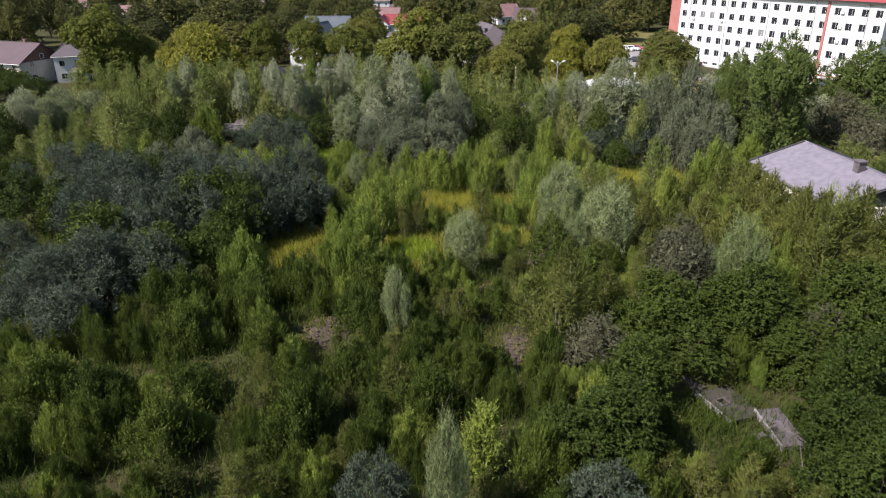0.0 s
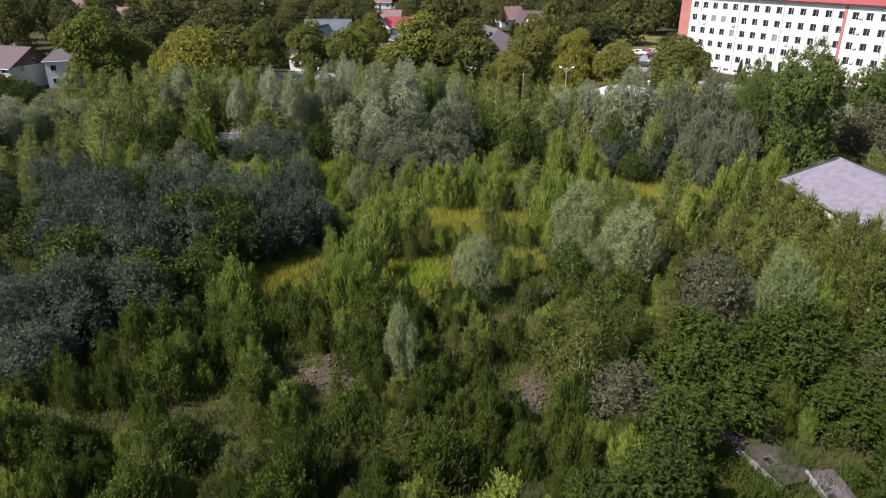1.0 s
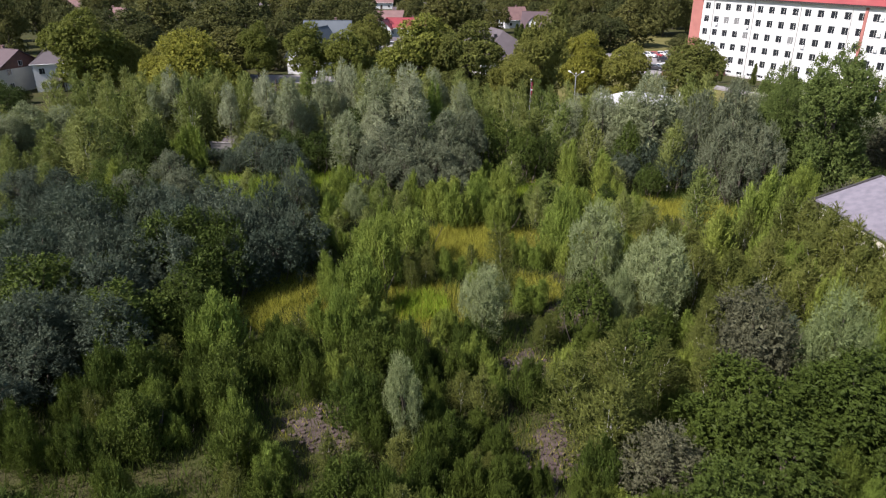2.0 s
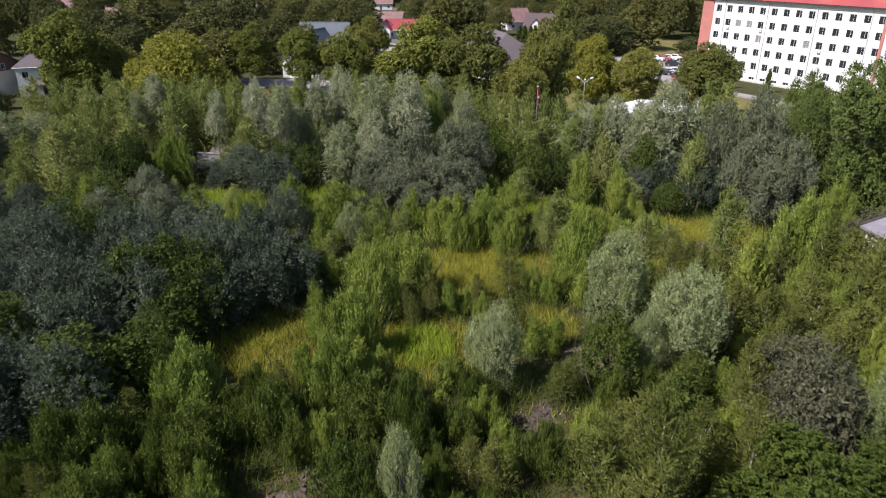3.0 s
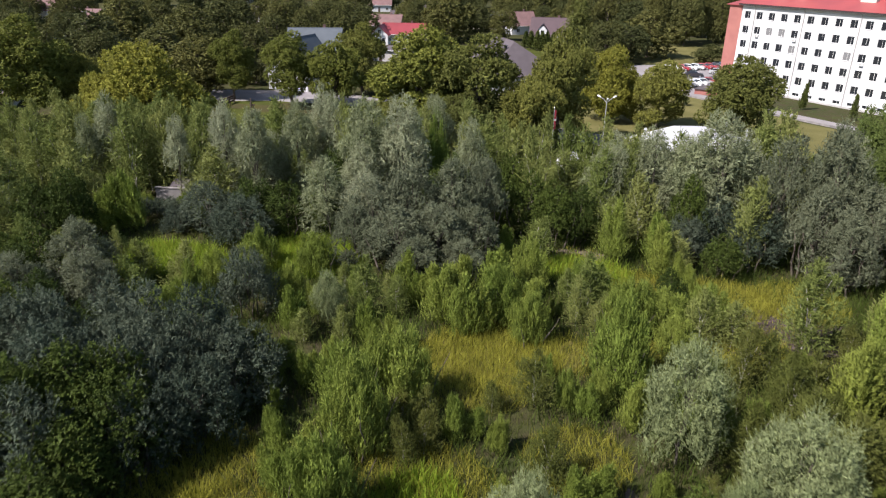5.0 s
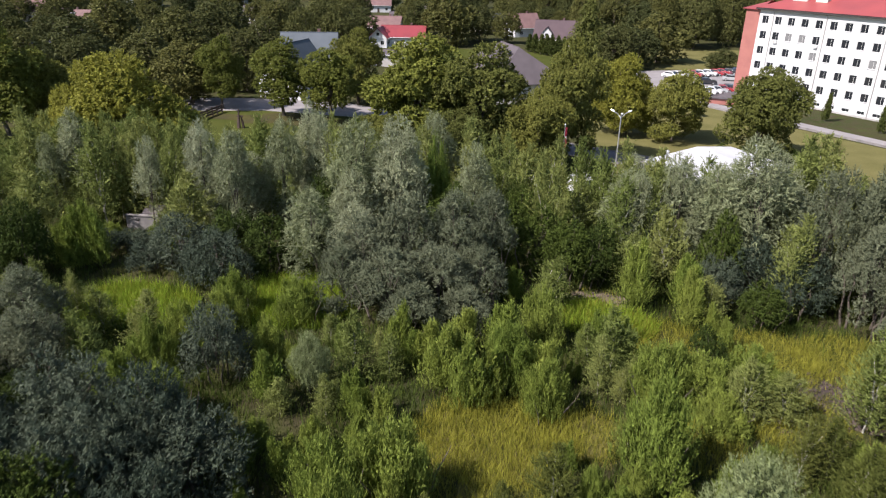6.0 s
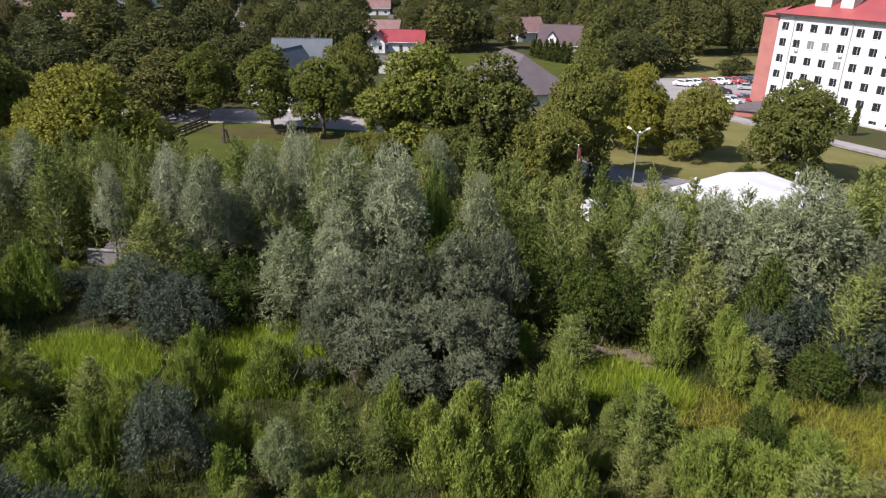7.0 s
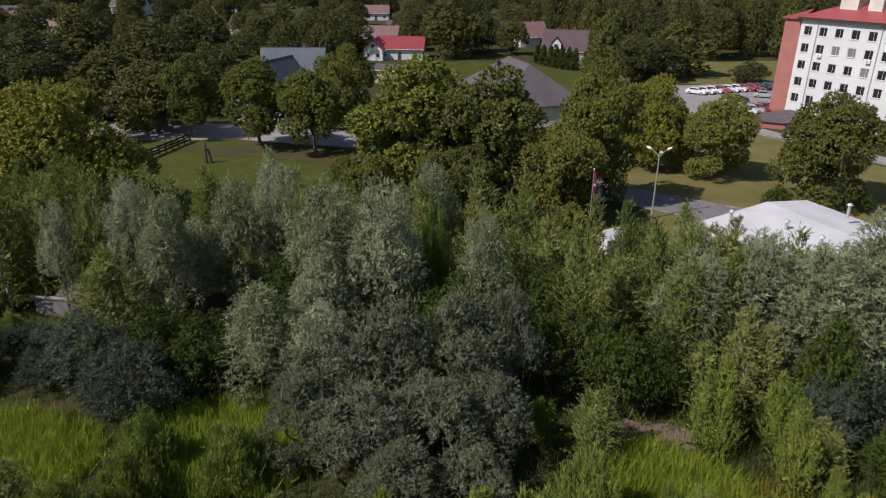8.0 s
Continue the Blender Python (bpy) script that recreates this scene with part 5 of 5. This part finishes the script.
# trees among and behind the houses, to the edge of the wood
for k in range(150):
    px, py = fill.uniform(-230, 210), fill.uniform(196, 480)
    if abs(px) > 0.66 * (py - 0) + 5:
        continue
    if 38 < px < 120 and 150 < py < 262 or -8 < px < 36 and 170 < py < 262 or -30 < px < -4 and 205 < py < 280:
        continue
    if any((px - tx) ** 2 + (py - ty) ** 2 < (0.35 * tw + 3) ** 2 for tx, ty, tw in TAKEN):
        continue
    plant("X", px, py, fill.uniform(9, 16), fill.uniform(10, 16))
for k in range(46):
    px, py = fill.uniform(36, 170), fill.uniform(262, 330)
    if not any((px - tx) ** 2 + (py - ty) ** 2 < 60 for tx, ty, tw in TAKEN):
        plant("X", px, py, fill.uniform(15, 21), fill.uniform(11, 15))
for k in range(13):
    px, py = fill.uniform(-130, -52), fill.uniform(166, 235)
    if not any((px - tx) ** 2 + (py - ty) ** 2 < 70 for tx, ty, tw in TAKEN):
        plant("X", px, py, fill.uniform(12, 17), fill.uniform(11, 15))


def far_wood():
    """The far woods, as one sheet of leafy mounds."""
    rng = np.random.default_rng(9)
    n = 800
    ang = rng.uniform(-0.75, 0.75, n)
    dist = rng.uniform(470, 900, n)
    c = np.stack([np.sin(ang) * dist, np.cos(ang) * dist, rng.uniform(5, 9, n)], 1)
    r = np.stack([rng.uniform(6, 9, n), rng.uniform(6, 9, n), rng.uniform(6, 9, n)], 1)
    d = unit(rng.normal(size=(n, 60, 3)))
    p = c[:, None] + r[:, None] * d
    p[..., 2] = np.maximum(p[..., 2], 0.3)
    size = rng.uniform(2.5, 4.5, (n, 60))
    made = leaves(p, unit(d + rng.normal(size=d.shape)), size, size * 0.7, rng)
    return tagged(new("far_wood", leaves_mesh("far_wood", made, LEAF["X"])), "dark far woods beyond the settlement", "wood", "", "stuff")


far_wood()


# ---- grass, weeds and low growth ----
def scatter(rng, n, x0, x1, y0, y1):
    p = np.stack([rng.uniform(x0, x1, n), rng.uniform(y0, y1, n), np.zeros(n)], 1)
    return p[np.abs(p[:, 0]) < 0.6 * (p[:, 1] + 12) + 6]


def blades(name, rng, p, tall, wide, mat, label, lean=0.35):
    way = unit(np.stack([lean * rng.normal(size=len(p)), lean * rng.normal(size=len(p)), np.ones(len(p))], 1))
    length = tall * (0.5 + rng.random(len(p)))
    made = leaves(p, way, length, np.full(len(p), wide) * (0.6 + 0.8 * rng.random(len(p))), rng, 0.1)
    return tagged(new(name, leaves_mesh(name, made, mat)), label, "grass", "", "stuff")


def near_points(rng, spots, per_area):
    out = []
    for cx, cy, r in spots:
        n = int(per_area * r * r)
        a, q = rng.uniform(0, 6.283, n), r * np.sqrt(rng.random(n)) * 1.15
        out.append(np.stack([cx + q * np.cos(a), cy + q * np.sin(a), np.zeros(n)], 1))
    return np.concatenate(out)


g = np.random.default_rng(21)
blades("rough_grass", g, scatter(g, 210000, -55, 55, 14, 112), 0.6, 0.042, ROUGH, "rough yellowish grass under the bushes")
BARE = ((-8.5, 42, 3.4), (5.5, 39.9, 2.6), (22.9, 75.8, 5.0), (26.2, 78.2, 3.0), (4.9, 49, 2.4), (8.9, 56.3, 2.0), (11.4, 91, 2.4))
meadow = near_points(g, [c for c in CLEARINGS if c not in BARE and 38 < c[1] < 93], 300)
blades("meadow_grass", g, meadow, 0.85, 0.036, GRASS, "tall yellow-green grass in the clearings")
sparse = near_points(g, BARE, 55)
blades("sparse_grass", g, sparse, 0.45, 0.045, GRASS, "sparse grass on bare soil")
bright = near_points(g, ((-12.8, 89, 3.2), (-28.9, 89, 3.6), (-15.2, 90, 4.2), (-25.6, 88.2, 3.2), (-2.9, 58, 2.2), (10.6, 87.6, 2.6), (13, 86.6, 2.2)), 260)
blades("goldenrod", g, bright, 1.1, 0.08, BRIGHT_WEED, "bright green goldenrod thicket")
wp = scatter(g, 230000, -45, 45, 13, 100)
thick = np.array([0.55 + 1.1 * noise.noise(Vector((q[0] * 0.2, q[1] * 0.2, 3.0))) - 0.8 * (q[1] > 38 and in_clearing(q[0], q[1], -0.3)) for q in wp])
wp = wp[g.random(len(wp)) < thick * np.where(wp[:, 1] < 55, 1.0, 0.85)]
blades("weeds", g, wp, 1.15, 0.065, WEED, "tall leafy green weeds between the bushes", 0.3)


ruin_weeds = near_points(g, ((16.8, 31.2, 1.3), (20.0, 33.2, 0.8), (19.6, 28.6, 1.0), (22.6, 31.6, 1.0)), 160)
blades("ruin_weeds", g, ruin_weeds, 1.0, 0.07, WEED, "tall weeds round the broken foundations", 0.4)


def rubble():
    """Lumps of broken brick and concrete on the bare soil."""
    rng = np.random.default_rng(33)
    s = Shape()
    for cx, cy, rad in BARE:
        for k in range(int(9 * rad * rad)):
            a, q = rng.uniform(0, 6.28), rad * math.sqrt(rng.random()) * 0.8
            x, y, d = cx + q * math.cos(a), cy + q * math.sin(a), rng.uniform(0.05, 0.22)
            ring_pts = [(x + d * rng.uniform(0.6, 1) * math.cos(b), y + d * rng.uniform(0.6, 1) * math.sin(b)) for b in (0.3, 1.5, 2.7, 3.9, 5.2)]
            s.prism(ring_pts, 0.0, 0.04 + d * rng.uniform(0.3, 0.8))
    return tagged(new("rubble", s.mesh("rubble", RUBBLE)), "broken brick and concrete rubble on bare soil", "rubble", "", "stuff")


rubble()


# ---- things round the road ----
def street_lamp():
    ob = thing("street_lamp", pose(22.0, 130.4, 0), "tall grey street lamp with three arms and white heads", "street lamp")
    part("pole", Shape().tube([(0, 0, 0), (0, 0, 4), (0, 0, 8.0)], [0.11, 0.09, 0.06], 10), METAL, ob)
    part("base", Shape().tube([(0, 0, 0), (0, 0, 0.6)], [0.17, 0.15], 10), METAL, ob)
    for k, a in enumerate((20, 140, 260)):
        dx, dy = math.cos(radians(a)), math.sin(radians(a))
        arm = part("arm", Shape().tube([(0, 0, 7.3), (dx * 0.55, dy * 0.55, 7.8), (dx * 1.05, dy * 1.05, 8.05)], [0.045, 0.04, 0.035], 6), METAL, ob)
        head = Shape().tube([(dx * 1.0, dy * 1.0, 8.02), (dx * 1.2, dy * 1.2, 8.12), (dx * 1.5, dy * 1.5, 8.2), (dx * 1.62, dy * 1.62, 8.2)], [0.06, 0.14, 0.13, 0.04], 8)
        part("lamp_head", head, LAMP_GLASS, arm, "white lamp head")
    return ob


street_lamp()


def flagpole():
    ob = thing("flagpole", pose(13.2, 122.6, 0), "white flagpole with a limp dark red and white flag", "flagpole")
    part("pole", Shape().tube([(0, 0, 0), (0, 0, 8.1)], [0.05, 0.035], 8), METAL, ob)
    part("finial", Shape().tube([(0, 0, 8.05), (0, 0, 8.15), (0, 0, 8.25)], [0.05, 0.09, 0.03], 8), WHITE_METAL, ob)
    for k, mat in ((0, FLAG_RED), (1, FLAG_WHITE), (2, FLAG_RED)):
        cloth = Shape()
        z0, z1 = ((7.8, 6.6), (6.6, 6.35), (6.35, 5.2))[k]
        for i in range(5):
            x0, x1 = 0.05 + 0.05 * i, 0.05 + 0.05 * (i + 1)
            y0, y1 = 0.06 * math.sin(1.9 * i), 0.06 * math.sin(1.9 * (i + 1))
            cloth.poly([(x0, y0, z1), (x1, y1, z1), (x1, y1, z0), (x0, y0, z0)])
        part("flag_stripe", cloth, mat, ob)
    return ob


flagpole()


def fence():
    ob = thing("fence", pose(0, 0, 0), "brown wooden board fence along the lawn", "fence")
    a, b = Vector((-47.6, 145.0)), Vector((-43.0, 164.0))
    n = 12
    d = (b - a) / n
    rot = math.degrees(math.atan2(d.y, d.x))
    post = Shape().box(-0.11, 0.11, -0.11, 0.11, 0, 1.6).mesh("post", WOOD)
    board = Shape().box(0, d.length * 0.86, -0.025, 0.025, 0, 0.3).mesh("board", WOOD)
    for i in range(n + 1):
        p = a + d * i
        part("post", post, None, ob, "", pose(p.x, p.y, 0, 0, 0, rot))
        if i < n:
            for z in (0.3, 0.72, 1.14):
                part("board", board, None, ob, "", pose(p.x + d.x * 0.07, p.y + d.y * 0.07, z, 0, 0, rot))
    return ob


fence()


def carved_post():
    ob = thing("wooden_sculpture", pose(-36.2, 152.0, 0), "dark carved wooden post group on the lawn", "sculpture")
    s = Shape()
    for dx, dy, h in ((-0.45, 0, 2.2), (0.45, 0.1, 2.1), (-0.2, -0.1, 3.3)):
        s.tube([(dx, dy, 0), (dx * 0.8, dy, h * 0.5), (dx * 0.3, dy, h)], [0.22, 0.18, 0.09], 7)
    s.box(-0.5, 0.5, -0.1, 0.1, 1.9, 2.15)
    part("post", s, WOOD, ob)
    return ob


carved_post()


def swing(x, y, rot):
    ob = thing("swing_frame", pose(x, y, 0, 0, 0, rot), "white metal arched swing frame in the yard", "swing")
    for k in (-0.55, 0.6):
        part("arch", Shape().tube([(k - 0.38, 0, 0), (k - 0.2, 0, 1.9), (k, 0, 2.5), (k + 0.2, 0, 1.9), (k + 0.38, 0, 0)], [0.035] * 5, 6), WHITE_METAL, ob)
    return ob


swing(8.6, 119.0, 12)


def playhouse():
    ob = thing("white_shed", pose(15.2, 121.0, 0, 0, 0, 25), "small white shed half hidden by bushes", "shed")
    part("wall", Shape().box(-1.1, 1.1, -0.9, 0.9, 0, 1.7), WHITE, ob)
    part("roof", Shape().poly([(-1.3, -1.1, 1.65), (1.3, -1.1, 1.65), (1.3, 0, 2.4), (-1.3, 0, 2.4)]).poly([(1.3, 1.1, 1.65), (-1.3, 1.1, 1.65), (-1.3, 0, 2.4), (1.3, 0, 2.4)]), WHITE_FELT, ob)
    return ob


playhouse()


# ---- parked cars ----
def paint(name, col):
    m, nodes, links, bsdf = material(name)
    grime = noise_tex(nodes, links, 2.0, 4)
    links.new(mix_colour(nodes, links, grime, col, tuple(0.85 * c for c in col)), bsdf.inputs["Base Color"])
    bsdf.inputs["Roughness"].default_value, bsdf.inputs["Metallic"].default_value = 0.3, 0.1
    bsdf.inputs["Coat Weight"].default_value = 0.6
    return m


PAINTS = [("white", paint("white_car_paint", (0.75, 0.75, 0.75))), ("silver", paint("silver_car_paint", (0.45, 0.46, 0.47))),
          ("dark", paint("dark_car_paint", (0.03, 0.03, 0.035))), ("red", paint("red_car_paint", (0.35, 0.03, 0.04))), ("blue", paint("blue_car_paint", (0.03, 0.06, 0.14)))]
LIGHT = glass("clear_headlight", (0.6, 0.6, 0.6))
TAIL = glass("red_tail_light", (0.35, 0.02, 0.02))


def loft(profile, widths):
    """A body from side points (x, z) with a half width at each."""
    s = Shape()
    n = len(profile)
    s.v += [(x, -w, z) for (x, z), w in zip(profile, widths)] + [(x, w, z) for (x, z), w in zip(profile, widths)]
    s.f += [tuple(range(n)), tuple(range(2 * n - 1, n - 1, -1))]
    s.f += [(i, n + i, n + (i + 1) % n, (i + 1) % n) for i in range(n)]
    return s


def car(colour, mat, m):
    ob = thing("car", m, colour + " car parked in the car park", "car", "cars in the car park")
    body = loft([(-2.15, 0.3), (2.15, 0.3), (2.2, 0.6), (2.05, 0.82), (1.1, 0.98), (-1.75, 1.0), (-2.15, 0.92), (-2.2, 0.6)], [0.82, 0.8, 0.84, 0.82, 0.84, 0.84, 0.82, 0.84])
    part("body", body, mat, ob)
    part("cabin", loft([(1.12, 0.97), (0.35, 1.44), (-1.1, 1.46), (-1.8, 0.99)], [0.80, 0.62, 0.62, 0.80]), mat, ob)
    part("windscreen", Shape().poly([(1.09, -0.7, 1.02), (1.09, 0.7, 1.02), (0.40, 0.56, 1.43), (0.40, -0.56, 1.43)]), GLASS, ob)
    part("rear_window", Shape().poly([(-1.78, 0.7, 1.04), (-1.78, -0.7, 1.04), (-1.16, -0.56, 1.44), (-1.16, 0.56, 1.44)]), GLASS, ob)
    for s in (-1, 1):
        part("side_window", Shape().poly([(0.9, s * 0.805, 1.03), (0.32, s * 0.66, 1.39), (-1.05, s * 0.66, 1.41), (-1.55, s * 0.805, 1.04)]), GLASS, ob)
        part("headlight", Shape().box(2.0, 2.17, s * 0.62 - 0.16, s * 0.62 + 0.16, 0.62, 0.78), LIGHT, ob)
        part("tail_light", Shape().box(-2.2, -2.1, s * 0.68 - 0.12, s * 0.68 + 0.12, 0.68, 0.9), TAIL, ob)
        for x in (-1.3, 1.35):
            wheel = part("wheel", Shape().tube([(x, s * 0.68, 0.32), (x, s * 0.87, 0.32)], [0.32, 0.32], 14), RUBBER, ob)
            part("rim", Shape().tube([(x, s * 0.86, 0.32), (x, s * 0.885, 0.32)], [0.2, 0.19], 10), METAL, wheel)
    return ob


MADE = {}
spots = [(53.2 + 2.1 * i, 209.2 + 0.8 * i, -38, c) for i, c in enumerate((0, 0, 0, 3, 0, 0, 3, 3, 2, 4))]
spots += [(52.6 + 1.72 * i, 186.8 + 1.1 * i, -28, c) for i, c in enumerate((2, 0, 0, 1, 3, 2))]
spots += [(59.1, 200.9, -12, 2), (66.6, 205.6, -15, 1)]
for x, y, rot, c in spots:
    m = pose(x, y, 0.03, 0, 0, rot + place_rng.uniform(-4, 4))
    if c in MADE:
        copy_thing(MADE[c], m)
    else:
        MADE[c] = car(PAINTS[c][0], PAINTS[c][1], m)


# ---- concrete ruins in the thicket ----
def slab(x, y, z, rx, ry, rot, l, w, t, mat, label, name="concrete_slab"):
    rng = random.Random(int(x * 10))
    out = [(-l / 2, -w / 2), (-l * 0.1, -w / 2 + rng.uniform(0, 0.2)), (l / 2, -w / 2), (l / 2 - rng.uniform(0, 0.3), w * 0.1), (l / 2, w / 2), (0.1 * l, w / 2 - rng.uniform(0, 0.2)), (-l / 2, w / 2), (-l / 2 + rng.uniform(0, 0.3), 0)]
    ob = thing(name, pose(x, y, z, rx, ry, rot), label, "concrete slab")
    part("slab", Shape().prism(out, 0, t), mat, ob)
    return ob


slab(17.2, 35.4, 0.05, 0, 4, -55, 1.8, 0.8, 0.22, DARK_CONCRETE, "broken concrete slab among weeds")
slab(19.6, 29.8, 0.05, 4, 0, 20, 0.9, 0.6, 0.22, DARK_CONCRETE, "small broken piece of concrete")


def pitted_slab(name, m, l, w, t, px, py, hole, label, tilt_label, top, rim_mat):
    """A cast slab of l by w with a square pit at px, py whose rim stands a little proud."""
    ob = thing(name, m, label, "foundation")
    q = hole / 2
    for x0, x1, y0, y1 in ((-l / 2, px - q, -w / 2, w / 2), (px + q, l / 2, -w / 2, w / 2), (px - q, px + q, -w / 2, py - q), (px - q, px + q, py + q, w / 2)):
        part("slab", Shape().box(x0, x1, y0, y1, -0.1, t), top, ob)
    rim = Shape()
    for x0, x1, y0, y1 in ((-q - 0.1, q + 0.1, -q - 0.1, -q), (-q - 0.1, q + 0.1, q, q + 0.1), (-q - 0.1, -q, -q, q), (q, q + 0.1, -q, q)):
        rim.box(px + x0, px + x1, py + y0, py + y1, t + 0.003, t + 0.06)
    part("pit_rim", rim, rim_mat, ob, "broken rim round the pit")
    part("kerb", Shape().box(-l / 2, l / 2, -w / 2 - 0.12, -w / 2 - 0.003, -0.1, t + 0.1), CONCRETE, ob, tilt_label)
    # Near-black floor paints in the shade at the bottom of the pit.
    part("pit_floor", Shape().box(px - q, px + q, py - q, py + q, -0.1, 0.02), RUBBER, ob, "bottom of the pit, painted black for its shade")
    return ob


pitted_slab("foundation", pose(18.9, 33.0, 0, 0, 0, -70), 3.4, 2.5, 0.28, -0.2, -0.35, 0.55, "ruined dark concrete foundation with a square pit", "pale concrete edge", BROWN_CONCRETE, DARK_CONCRETE)
pitted_slab("foundation", pose(21.1, 30.4, 0.12, 5, 0, -88), 3.6, 1.5, 0.28, 0.3, -0.45, 0.42, "tilted dark grey foundation slab among weeds", "pale worn edge", DARK_CONCRETE, DARK_CONCRETE)


def garden_wall():
    ob = thing("concrete_wall", pose(-33.8, 106.2, 0, 0, 0, -6), "pale concrete wall stub with a dark shed roof behind it", "wall")
    part("wall", Shape().box(-1.8, 1.7, -0.15, 0.15, -0.1, 1.55), CONCRETE, ob)
    part("coping", Shape().box(-1.9, 1.8, -0.22, 0.22, 1.55, 1.65), CONCRETE, ob)
    part("lean_to_roof", Shape().poly([(-0.2, 0.2, 1.7), (1.8, 0.2, 1.7), (1.8, 1.8, 2.2), (-0.2, 1.8, 2.2)]), DARK_CONCRETE, ob)
    part("back_wall", Shape().box(-0.2, 1.8, 1.7, 1.85, 0, 2.15), DARK_CONCRETE, ob)
    return ob


garden_wall()
slab(-14.0, 152.2, 0.0, 0, 0, 10, 2.0, 0.7, 0.5, CONCRETE, "pale concrete bench block on the lawn", "stone_bench")
